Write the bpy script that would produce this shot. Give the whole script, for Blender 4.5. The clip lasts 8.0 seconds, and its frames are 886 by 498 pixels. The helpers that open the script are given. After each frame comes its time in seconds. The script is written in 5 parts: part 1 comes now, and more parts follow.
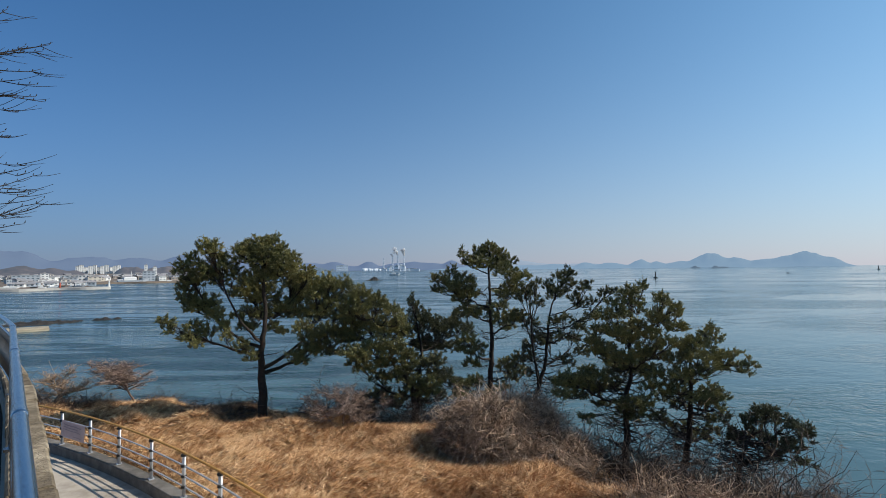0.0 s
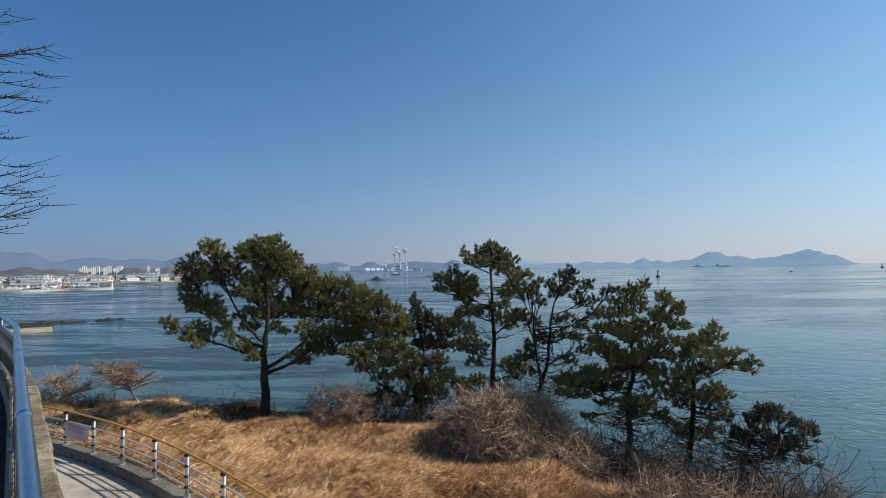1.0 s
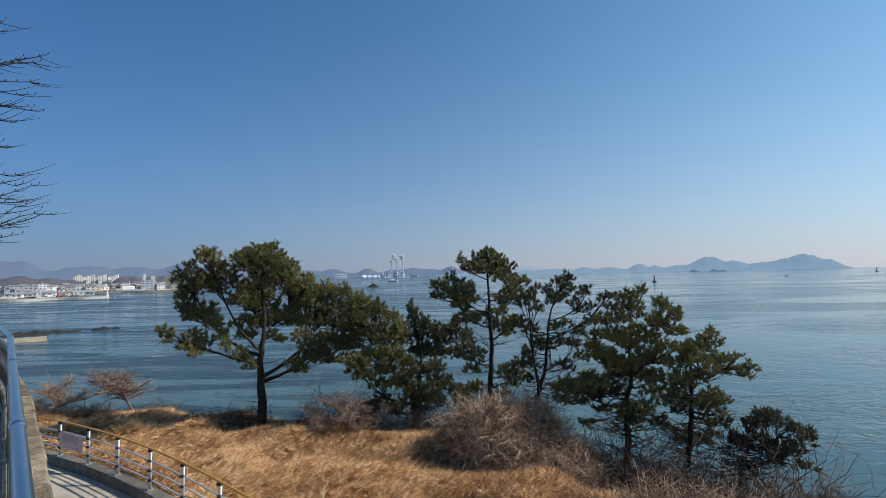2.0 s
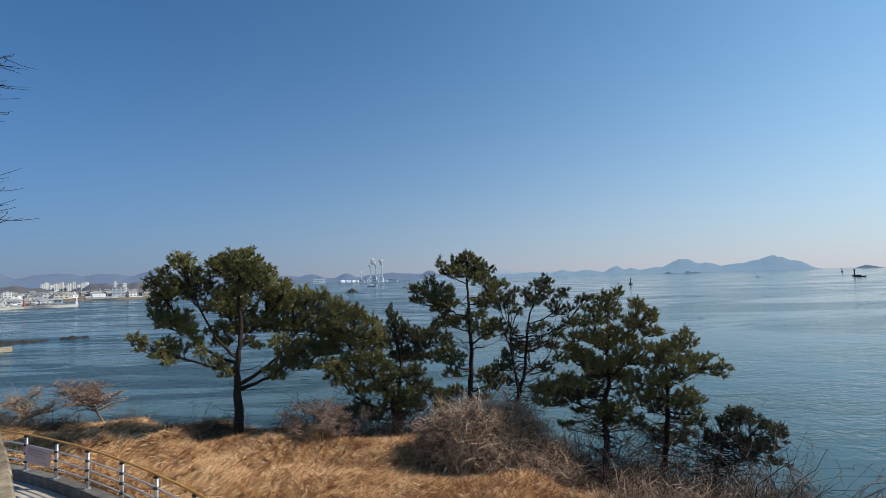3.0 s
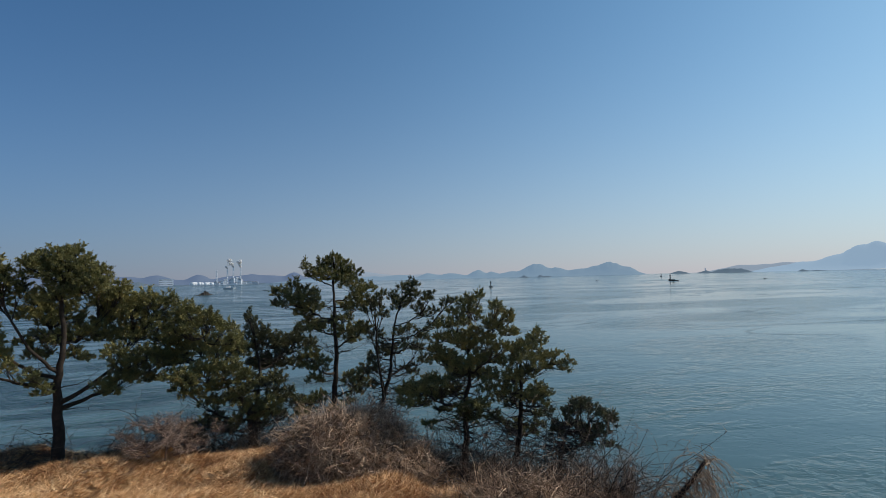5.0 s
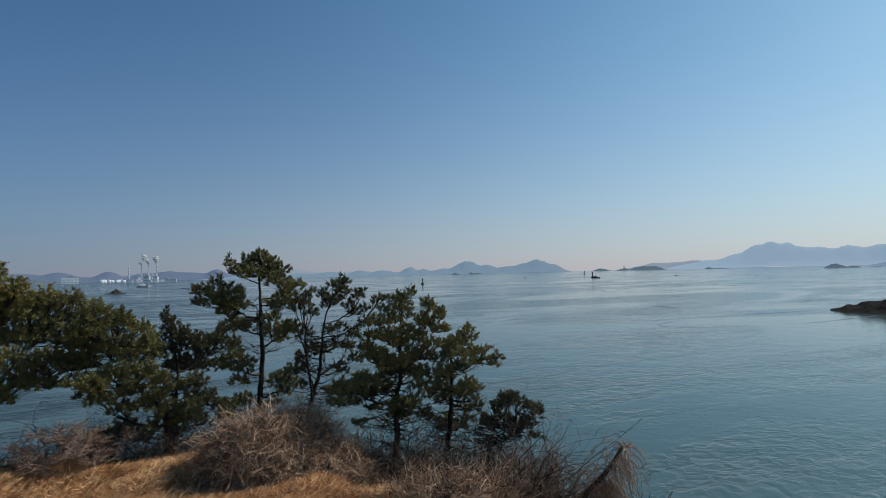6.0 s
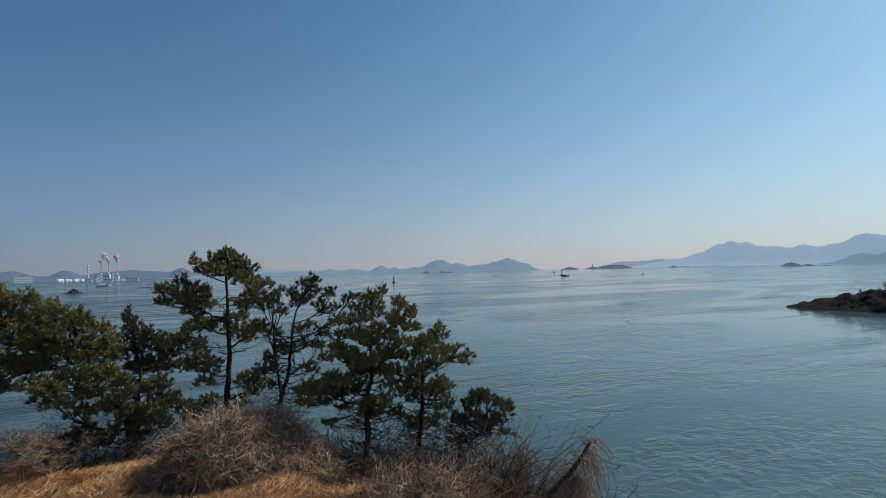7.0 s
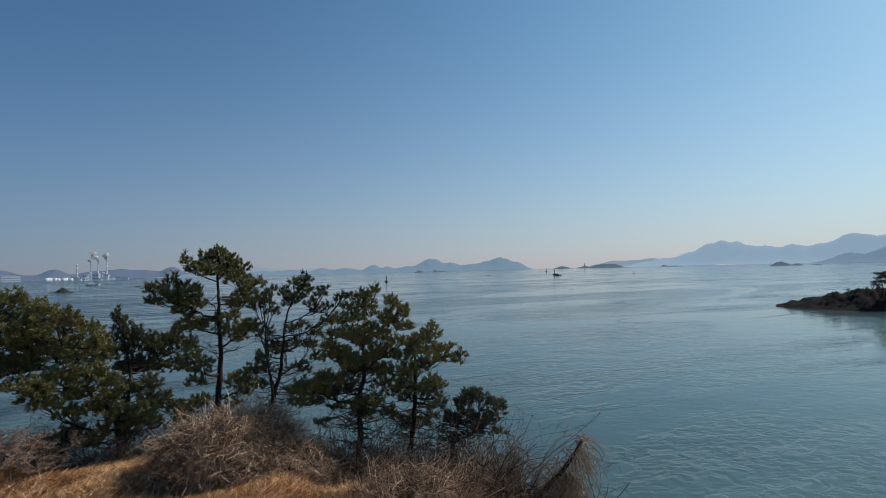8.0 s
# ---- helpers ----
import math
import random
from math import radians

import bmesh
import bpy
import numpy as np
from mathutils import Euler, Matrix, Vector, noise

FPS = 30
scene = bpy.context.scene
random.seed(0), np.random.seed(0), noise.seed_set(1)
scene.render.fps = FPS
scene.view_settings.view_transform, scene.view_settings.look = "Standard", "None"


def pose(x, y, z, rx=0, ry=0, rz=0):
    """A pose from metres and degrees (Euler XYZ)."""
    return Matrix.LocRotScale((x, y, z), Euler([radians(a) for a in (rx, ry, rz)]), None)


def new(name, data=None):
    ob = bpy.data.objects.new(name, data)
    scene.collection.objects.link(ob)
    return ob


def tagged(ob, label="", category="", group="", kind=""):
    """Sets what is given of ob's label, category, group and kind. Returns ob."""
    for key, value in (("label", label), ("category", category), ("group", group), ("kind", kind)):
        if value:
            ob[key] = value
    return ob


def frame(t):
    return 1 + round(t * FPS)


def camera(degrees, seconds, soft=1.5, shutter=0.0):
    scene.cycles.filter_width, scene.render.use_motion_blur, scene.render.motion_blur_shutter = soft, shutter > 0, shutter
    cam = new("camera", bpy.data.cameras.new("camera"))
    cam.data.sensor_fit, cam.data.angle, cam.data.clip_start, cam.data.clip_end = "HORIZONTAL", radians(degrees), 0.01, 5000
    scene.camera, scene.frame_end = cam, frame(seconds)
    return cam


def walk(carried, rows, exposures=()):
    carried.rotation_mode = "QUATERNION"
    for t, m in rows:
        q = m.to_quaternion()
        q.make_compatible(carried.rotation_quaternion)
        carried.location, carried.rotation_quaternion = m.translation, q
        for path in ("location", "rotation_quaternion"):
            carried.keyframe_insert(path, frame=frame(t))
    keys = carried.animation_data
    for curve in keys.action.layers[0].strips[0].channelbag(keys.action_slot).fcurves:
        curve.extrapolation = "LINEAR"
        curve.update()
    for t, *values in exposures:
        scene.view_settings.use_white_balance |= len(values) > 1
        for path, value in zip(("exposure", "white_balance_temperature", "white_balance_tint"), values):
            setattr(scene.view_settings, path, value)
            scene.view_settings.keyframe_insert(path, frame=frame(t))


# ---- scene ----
cam = camera(82.67, 8.0, soft=0.6)
EYE = (0.0, 0.0, 16.0)
# seconds, yaw, pitch, roll of a camera turned by hand on the spot
TURNS = [
    (0.0, 0.00, 2.15, 0.58), (0.5, 0.10, 1.97, 0.61), (1.0, 0.22, 2.10, 0.79),
    (2.5, -0.66, 3.14, 1.64), (3.0, -2.47, 3.26, 1.65), (3.5, -5.08, 3.41, 1.55),
    (4.0, -8.46, 3.44, 1.42), (4.5, -12.79, 3.37, 1.35), (6.0, -25.18, 2.67, 1.30),
    (6.5, -27.24, 2.54, 1.36), (7.0, -28.43, 2.43, 1.34), (7.5, -28.99, 2.36, 1.31),
    (8.0, -29.26, 2.31, 1.32),
]
walk(cam, [(t, pose(*EYE, 90 + p, r, y)) for t, y, p, r in TURNS], exposures=[(0.0, 0.0, 6500, 10), (3.0, 0.0, 6500, 10), (6.0, -0.35, 6780, 10), (8.0, -0.35, 6780, 10)])

# ---- light ----
SUN_AZ, SUN_EL = 91.0, 40.0
SKY_POWER, TINT_AWAY, TINT_SUN = 0.10, (0.315, 0.785, 1.15), (0.95, 1.43, 1.46)
HAZE_AWAY, HAZE_SUN, HAZE_DEPTH = (0.222, 0.268, 0.375), (0.73, 0.72, 0.755), 0.17
world = bpy.data.worlds.new("sky")
scene.world = world
world.use_nodes = True
wn, wl = world.node_tree.nodes, world.node_tree.links
wn.clear()
w_out = wn.new("ShaderNodeOutputWorld")
w_bg = wn.new("ShaderNodeBackground")
w_sky = wn.new("ShaderNodeTexSky")
w_sky.sky_type = "NISHITA"
w_sky.sun_disc = False
w_sky.sun_elevation = radians(SUN_EL)
w_sky.sun_rotation = radians(SUN_AZ)
w_sky.altitude = 20
w_sky.air_density = 1.0
w_sky.dust_density = 0.45
w_sky.ozone_density = 2.0


def w_node(kind, operation="", **values):
    node = wn.new(kind)
    if operation:
        node.operation = operation
    for k, v in values.items():
        node.inputs[int(k[1:])].default_value = v
    return node


# the clear sky above, and a band of winter haze that brightens towards the sun and goes on below the horizon line
w_co = wn.new("ShaderNodeTexCoord")
w_sep = wn.new("ShaderNodeSeparateXYZ")
wl.new(w_co.outputs["Generated"], w_sep.inputs[0])
w_up = w_node("ShaderNodeMath", "MAXIMUM", i1=0.0)
wl.new(w_sep.outputs[2], w_up.inputs[0])
w_lift = w_node("ShaderNodeMath", "MULTIPLY_ADD", i1=0.95, i2=0.05)
wl.new(w_up.outputs[0], w_lift.inputs[0])
w_com = wn.new("ShaderNodeCombineXYZ")
wl.new(w_sep.outputs[0], w_com.inputs[0])
wl.new(w_sep.outputs[1], w_com.inputs[1])
wl.new(w_lift.outputs[0], w_com.inputs[2])
wl.new(w_com.outputs[0], w_sky.inputs["Vector"])
w_tint = wn.new("ShaderNodeMix")
w_tint.data_type, w_tint.blend_type = "RGBA", "MULTIPLY"
w_tint.inputs[0].default_value = 1.0
wl.new(w_sky.outputs[0], w_tint.inputs[6])
w_dot = wn.new("ShaderNodeVectorMath")
w_dot.operation = "DOT_PRODUCT"
wl.new(w_co.outputs["Generated"], w_dot.inputs[0])
w_dot.inputs[1].default_value = (math.sin(radians(SUN_AZ)), math.cos(radians(SUN_AZ)), 0)
w_side = wn.new("ShaderNodeMapRange")
w_side.inputs["From Min"].default_value, w_side.inputs["From Max"].default_value = -0.65, 1.0
wl.new(w_dot.outputs["Value"], w_side.inputs[0])
# the clear sky, too, pales towards the sun
w_pale = wn.new("ShaderNodeMix")
w_pale.data_type = "RGBA"
w_pale.inputs[6].default_value = (*TINT_AWAY, 1)
w_pale.inputs[7].default_value = (*TINT_SUN, 1)
wl.new(w_side.outputs[0], w_pale.inputs[0])
wl.new(w_pale.outputs[2], w_tint.inputs[7])
w_ease = w_node("ShaderNodeMath", "POWER", i1=1.4)
wl.new(w_side.outputs[0], w_ease.inputs[0])
w_haze = wn.new("ShaderNodeMix")
w_haze.data_type = "RGBA"
w_haze.inputs[6].default_value = (*[c / SKY_POWER for c in HAZE_AWAY], 1)
w_haze.inputs[7].default_value = (*[c / SKY_POWER for c in HAZE_SUN], 1)
wl.new(w_ease.outputs[0], w_haze.inputs[0])
w_thin = w_node("ShaderNodeMath", "MULTIPLY", i1=-1.0 / HAZE_DEPTH)
wl.new(w_up.outputs[0], w_thin.inputs[0])
w_exp = w_node("ShaderNodeMath", "EXPONENT")
wl.new(w_thin.outputs[0], w_exp.inputs[0])
w_mix = wn.new("ShaderNodeMix")
w_mix.data_type = "RGBA"
wl.new(w_exp.outputs[0], w_mix.inputs[0])
wl.new(w_tint.outputs[2], w_mix.inputs[6])
wl.new(w_haze.outputs[2], w_mix.inputs[7])
wl.new(w_mix.outputs[2], w_bg.inputs[0])
w_bg.inputs[1].default_value = SKY_POWER
wl.new(w_bg.outputs[0], w_out.inputs[0])

sun = new("sun", bpy.data.lights.new("sun", "SUN"))
sun.data.energy = 5.0
sun.data.angle = radians(0.6)
sun.data.color = (1.0, 0.93, 0.82)
sun_dir = Vector((math.sin(radians(SUN_AZ)) * math.cos(radians(SUN_EL)), math.cos(radians(SUN_AZ)) * math.cos(radians(SUN_EL)), math.sin(radians(SUN_EL))))
sun.matrix_world = Matrix.Translation((60, 0, 60)) @ sun_dir.to_track_quat("Z", "Y").to_matrix().to_4x4()


# ---- materials ----
def mat(name, stops, scale=4.0, rough=0.85, metal=0.0, bump=0.25, bump_scale=None, island=0.0, each=0.0, detail=6.0, glow=None, spec=0.4, stretch=(1, 1, 1), translucent=0.0):
    """A surface whose colour runs through stops by noise at two scales, with relief; island and each vary it from piece to piece."""
    m = bpy.data.materials.new(name)
    m.use_nodes = True
    n, l = m.node_tree.nodes, m.node_tree.links
    bs = n["Principled BSDF"]
    co = n.new("ShaderNodeTexCoord")
    mp = n.new("ShaderNodeMapping")
    mp.inputs["Scale"].default_value = stretch
    l.new(co.outputs["Object"], mp.inputs[0])
    fine = n.new("ShaderNodeTexNoise")
    fine.inputs["Scale"].default_value, fine.inputs["Detail"].default_value = scale, detail
    broad = n.new("ShaderNodeTexNoise")
    broad.inputs["Scale"].default_value, broad.inputs["Detail"].default_value = scale * 0.13, 3
    l.new(mp.outputs[0], fine.inputs[0])
    l.new(co.outputs["Object"], broad.inputs[0])
    add = n.new("ShaderNodeMath")
    add.operation = "MULTIPLY_ADD"
    add.inputs[1].default_value = 0.55
    l.new(fine.outputs[0], add.inputs[0])
    half = n.new("ShaderNodeMath")
    half.operation = "MULTIPLY"
    half.inputs[1].default_value = 0.45
    l.new(broad.outputs[0], half.inputs[0])
    l.new(half.outputs[0], add.inputs[2])
    value = add.outputs[0]
    for amount, kind, socket in ((island, "ShaderNodeNewGeometry", "Random Per Island"), (each, "ShaderNodeObjectInfo", "Random")):
        if amount:
            src = n.new(kind)
            ma = n.new("ShaderNodeMath")
            ma.operation = "MULTIPLY_ADD"
            ma.inputs[1].default_value = amount
            sub = n.new("ShaderNodeMath")
            sub.operation = "SUBTRACT"
            sub.inputs[1].default_value = amount * 0.5
            l.new(src.outputs[socket], ma.inputs[0])
            l.new(value, ma.inputs[2])
            l.new(ma.outputs[0], sub.inputs[0])
            value = sub.outputs[0]
    ramp = n.new("ShaderNodeValToRGB")
    el = ramp.color_ramp.elements
    while len(el) < len(stops):
        el.new(0.5)
    for i, c in enumerate(stops):
        el[i].position = 0.3 + 0.4 * i / max(1, len(stops) - 1)
        el[i].color = (*c, 1)
    l.new(value, ramp.inputs[0])
    l.new(ramp.outputs[0], bs.inputs["Base Color"])
    bs.inputs["Roughness"].default_value = rough
    bs.inputs["Metallic"].default_value = metal
    bs.inputs["Specular IOR Level"].default_value = spec
    if bump:
        bn = n.new("ShaderNodeTexNoise")
        bn.inputs["Scale"].default_value, bn.inputs["Detail"].default_value = bump_scale or scale * 3, 5
        l.new(mp.outputs[0], bn.inputs[0])
        bp = n.new("ShaderNodeBump")
        bp.inputs["Strength"].default_value, bp.inputs["Distance"].default_value = bump, 0.03
        l.new(bn.outputs[0], bp.inputs["Height"])
        l.new(bp.outputs[0], bs.inputs["Normal"])
    if glow:
        bs.inputs["Emission Color"].default_value = (*glow[:3], 1)
        bs.inputs["Emission Strength"].default_value = glow[3]
    if translucent:
        tr = n.new("ShaderNodeBsdfTranslucent")
        mix = n.new("ShaderNodeMixShader")
        mix.inputs[0].default_value = translucent
        l.new(ramp.outputs[0], tr.inputs[0])
        l.new(bs.outputs[0], mix.inputs[1])
        l.new(tr.outputs[0], mix.inputs[2])
        l.new(mix.outputs[0], n["Material Output"].inputs[0])
    return m


def water_material():
    m = bpy.data.materials.new("sea_water")
    m.use_nodes = True
    n, l = m.node_tree.nodes, m.node_tree.links
    bs = n["Principled BSDF"]
    co = n.new("ShaderNodeTexCoord")

    def wave(scale, sx, sy, turn, detail, distort=0.0):
        mp = n.new("ShaderNodeMapping")
        mp.inputs["Scale"].default_value = (sx, sy, 1)
        mp.inputs["Rotation"].default_value = (0, 0, radians(turn))
        tx = n.new("ShaderNodeTexNoise")
        tx.inputs["Scale"].default_value, tx.inputs["Detail"].default_value, tx.inputs["Distortion"].default_value = scale, detail, distort
        l.new(co.outputs["Object"], mp.inputs[0])
        l.new(mp.outputs[0], tx.inputs[0])
        return tx.outputs[0]

    def maths(operation, a, b, c=None):
        node = n.new("ShaderNodeMath")
        node.operation = operation
        for slot, value in enumerate((a, b) if c is None else (a, b, c)):
            if isinstance(value, (int, float)):
                node.inputs[slot].default_value = value
            else:
                l.new(value, node.inputs[slot])
        return node.outputs[0]

    def ranged(value, lo, hi, to_lo, to_hi):
        node = n.new("ShaderNodeMapRange")
        for slot, q in zip(("From Min", "From Max", "To Min", "To Max"), (lo, hi, to_lo, to_hi)):
            node.inputs[slot].default_value = q
        l.new(value, node.inputs[0])
        return node.outputs[0]

    ripple = wave(0.9, 0.8, 1.1, -24, 5, 0.6)
    swell = wave(0.16, 0.7, 1.2, -14, 4, 0.8)
    streak = wave(0.011, 0.6, 1.5, -8, 5, 1.3)
    ramp = n.new("ShaderNodeValToRGB")
    ramp.color_ramp.elements[0].position, ramp.color_ramp.elements[0].color = 0.38, (0.047, 0.094, 0.100, 1)
    ramp.color_ramp.elements[1].position, ramp.color_ramp.elements[1].color = 0.64, (0.068, 0.126, 0.128, 1)
    l.new(streak, ramp.inputs[0])
    # slicks of calm water between ruffled ones
    calm = ranged(streak, 0.42, 0.60, 0.28, 2.4)
    # narrow lines where currents meet, drawn out and curling
    meet = wave(0.0075, 0.55, 1.9, -6, 4, 2.2)
    line = ranged(maths("ABSOLUTE", maths("SUBTRACT", meet, 0.5), 0.0), 0.0, 0.014, 9.0, 0.0)
    broken = ranged(wave(0.02, 1.0, 1.0, 0, 2, 0.0), 0.42, 0.60, 0.0, 1.0)
    off_shore = n.new("ShaderNodeVectorMath")
    off_shore.operation = "LENGTH"
    l.new(co.outputs["Object"], off_shore.inputs[0])
    line = maths("MULTIPLY", maths("MULTIPLY", line, broken), ranged(off_shore.outputs["Value"], 90.0, 230.0, 0.0, 0.75))
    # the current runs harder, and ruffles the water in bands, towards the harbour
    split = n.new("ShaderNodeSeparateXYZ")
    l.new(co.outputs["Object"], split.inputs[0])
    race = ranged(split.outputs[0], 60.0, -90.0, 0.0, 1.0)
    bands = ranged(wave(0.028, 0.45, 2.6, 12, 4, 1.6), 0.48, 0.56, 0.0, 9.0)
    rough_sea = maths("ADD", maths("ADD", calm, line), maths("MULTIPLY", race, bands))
    # ruffled water is rougher; its darker reflection is also put into the base colour
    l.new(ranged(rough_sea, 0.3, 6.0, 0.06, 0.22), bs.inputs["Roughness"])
    ruffle_shade = n.new("ShaderNodeMix")
    ruffle_shade.data_type = "RGBA"
    l.new(ranged(rough_sea, 1.5, 6.0, 0.0, 0.75), ruffle_shade.inputs[0])
    l.new(ramp.outputs[0], ruffle_shade.inputs[6])
    ruffle_shade.inputs[7].default_value = (0.016, 0.042, 0.052, 1)
    l.new(ruffle_shade.outputs[2], bs.inputs["Base Color"])
    height = maths("MULTIPLY_ADD", maths("SUBTRACT", swell, 0.5), 1.8, maths("SUBTRACT", ripple, 0.5))
    height = maths("MULTIPLY", height, rough_sea)
    bp = n.new("ShaderNodeBump")
    bp.inputs["Strength"].default_value, bp.inputs["Distance"].default_value = 1.0, 0.126
    l.new(height, bp.inputs["Height"])
    l.new(bp.outputs[0], bs.inputs["Normal"])
    bs.inputs["IOR"].default_value = 1.33
    return m


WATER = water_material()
SOIL = mat("dry_soil", [(0.10, 0.055, 0.025), (0.20, 0.115, 0.05), (0.30, 0.18, 0.08)], 3.0, 0.95, bump=0.8)
STRAW = mat("dry_grass", [(0.29, 0.125, 0.048), (0.67, 0.39, 0.18), (0.93, 0.69, 0.41)], 3.2, 0.75, bump=0, island=0.5, translucent=0.2)
WEED = mat("dead_weeds", [(0.13, 0.06, 0.028), (0.30, 0.145, 0.062), (0.48, 0.27, 0.13)], 3.2, 0.85, bump=0, island=0.5, translucent=0.15)
NEEDLE = mat("pine_needles", [(0.016, 0.020, 0.009), (0.155, 0.155, 0.056), (0.38, 0.33, 0.118)], 3.4, 0.6, bump=0, island=0.16, translucent=0.06)
NEEDLE_DARK = mat("dull_pine_needles", [(0.014, 0.018, 0.011), (0.088, 0.094, 0.044), (0.20, 0.185, 0.08)], 3.2, 0.6, bump=0, island=0.16, translucent=0.05)
BARK = mat("pine_bark", [(0.012, 0.009, 0.008), (0.026, 0.02, 0.016), (0.05, 0.036, 0.028)], 9.0, 0.95, bump=0.9)
TWIG = mat("bare_twigs", [(0.13, 0.078, 0.045), (0.27, 0.175, 0.105), (0.46, 0.33, 0.21)], 2.0, 0.85, bump=0, island=0.35)
TWIG_PALE = mat("pale_trailing_stems", [(0.15, 0.093, 0.06), (0.39, 0.265, 0.175), (0.64, 0.49, 0.355)], 2.0, 0.85, bump=0, island=0.45)
TWIG_ROSE = mat("pinkish_twigs", [(0.11, 0.074, 0.056), (0.22, 0.15, 0.115), (0.34, 0.25, 0.20)], 2.0, 0.85, bump=0, island=0.35)
TWIG_BROWN = mat("brown_dead_climbers", [(0.075, 0.047, 0.032), (0.165, 0.107, 0.072), (0.29, 0.20, 0.135)], 2.0, 0.9, bump=0, island=0.4)
TWIG_GREY = mat("grey_twigs", [(0.17, 0.125, 0.09), (0.30, 0.23, 0.17), (0.47, 0.38, 0.29)], 2.0, 0.85, bump=0, island=0.35)
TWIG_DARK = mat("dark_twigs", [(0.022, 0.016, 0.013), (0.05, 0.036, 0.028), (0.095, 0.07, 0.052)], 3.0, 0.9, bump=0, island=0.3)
BOUGH = mat("dark_bough", [(0.016, 0.014, 0.014), (0.03, 0.026, 0.025)], 8.0, 0.9, bump=0.2)
STEEL = mat("brushed_steel", [(0.50, 0.50, 0.50), (0.60, 0.60, 0.59)], 30.0, 0.26, 1.0, bump=0.04, bump_scale=140)
DULL = mat("stained_steel", [(0.20, 0.17, 0.14), (0.36, 0.32, 0.28)], 12.0, 0.45, 0.7, bump=0.1)
GALV = mat("painted_grey_steel", [(0.50, 0.51, 0.53), (0.62, 0.63, 0.65)], 8.0, 0.42, 0.55, bump=0.05)
BLACK = mat("black_plastic", [(0.015, 0.015, 0.016), (0.03, 0.03, 0.03)], 20.0, 0.5, bump=0.1)
OCHRE = mat("ochre_handrail", [(0.42, 0.22, 0.045), (0.55, 0.30, 0.07)], 10.0, 0.5, bump=0.1)
BANNER = mat("faded_pink_cloth", [(0.55, 0.40, 0.38), (0.68, 0.54, 0.52)], 6.0, 0.9, bump=0.1)
INK = mat("faded_print", [(0.36, 0.28, 0.29), (0.44, 0.34, 0.34)], 20.0, 0.9, bump=0)
CONCRETE = mat("weathered_concrete", [(0.26, 0.22, 0.175), (0.43, 0.375, 0.305), (0.54, 0.48, 0.395)], 2.6, 0.92, bump=0.35, bump_scale=60)
# darker than the path's concrete: the shade on the kerb face is in the colour
CURB = mat("shade_darkened_kerb_concrete", [(0.06, 0.056, 0.05), (0.125, 0.115, 0.10), (0.22, 0.205, 0.185)], 3.0, 0.95, bump=0.4, bump_scale=50)
COPING = mat("mossy_coping_stone", [(0.055, 0.038, 0.022), (0.19, 0.148, 0.096), (0.42, 0.345, 0.24)], 8.0, 0.95, bump=0.9, bump_scale=40, each=0.2)
# the shade lying on the walkway is put into this dark colour
PAVING = mat("shade_darkened_paving", [(0.035, 0.028, 0.022), (0.07, 0.058, 0.046)], 5.0, 1.0, bump=0.4, spec=0.1)
ROCK = mat("dark_sea_rock", [(0.010, 0.010, 0.010), (0.024, 0.022, 0.020), (0.06, 0.05, 0.04)], 0.5, 0.9, bump=0.8, bump_scale=2.0)
SCRUB = mat("scrub_on_rock", [(0.006, 0.007, 0.008), (0.010, 0.011, 0.012), (0.020, 0.019, 0.018)], 0.25, 1.0, bump=0.8, bump_scale=1.2, spec=0.05)
JETTY = mat("old_jetty_concrete", [(0.24, 0.20, 0.14), (0.42, 0.36, 0.26)], 0.5, 0.95, bump=0.3)
MOLE = mat("harbour_concrete", [(0.26, 0.25, 0.23), (0.42, 0.41, 0.38)], 0.08, 0.95, bump=0.1)
LAND = mat("harbour_land", [(0.11, 0.085, 0.065), (0.17, 0.135, 0.105), (0.24, 0.20, 0.16)], 0.02, 0.95, bump=0.2)
# distance haze is put into the hills below as a blue emission
HAZE_GLOW = (0.27, 0.43, 0.63)
TOWN_HILL = mat("hazed_wooded_hill", [(0.028, 0.022, 0.02), (0.07, 0.05, 0.042), (0.12, 0.088, 0.072)], 0.05, 1.0, bump=0.9, bump_scale=0.12, glow=(*HAZE_GLOW, 0.20), spec=0)
HILL_NEAR = mat("hazed_island", [(0.035, 0.045, 0.045), (0.06, 0.068, 0.062)], 0.01, 1.0, bump=0.3, bump_scale=0.02, glow=(*HAZE_GLOW, 0.66), spec=0)
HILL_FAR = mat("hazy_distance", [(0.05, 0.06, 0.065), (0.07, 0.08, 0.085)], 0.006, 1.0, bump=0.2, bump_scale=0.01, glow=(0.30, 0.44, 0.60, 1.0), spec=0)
HILL_DARK = mat("hazed_dark_islet", [(0.03, 0.036, 0.036), (0.05, 0.055, 0.05)], 0.02, 1.0, bump=0.3, bump_scale=0.05, glow=(*HAZE_GLOW, 0.34), spec=0)
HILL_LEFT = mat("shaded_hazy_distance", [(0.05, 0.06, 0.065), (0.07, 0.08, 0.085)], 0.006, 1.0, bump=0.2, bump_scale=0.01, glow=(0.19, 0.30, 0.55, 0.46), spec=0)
HILL_PALE = mat("palest_haze", [(0.06, 0.07, 0.075), (0.07, 0.08, 0.085)], 0.006, 1.0, bump=0.1, bump_scale=0.01, glow=(0.36, 0.46, 0.60, 0.72), spec=0)
WHITE = mat("white_render", [(0.50, 0.51, 0.51), (0.78, 0.78, 0.76)], 0.1, 0.8, bump=0, each=0.4)
DRAB = mat("drab_render", [(0.16, 0.14, 0.12), (0.36, 0.31, 0.27)], 0.1, 0.8, bump=0, each=0.4)
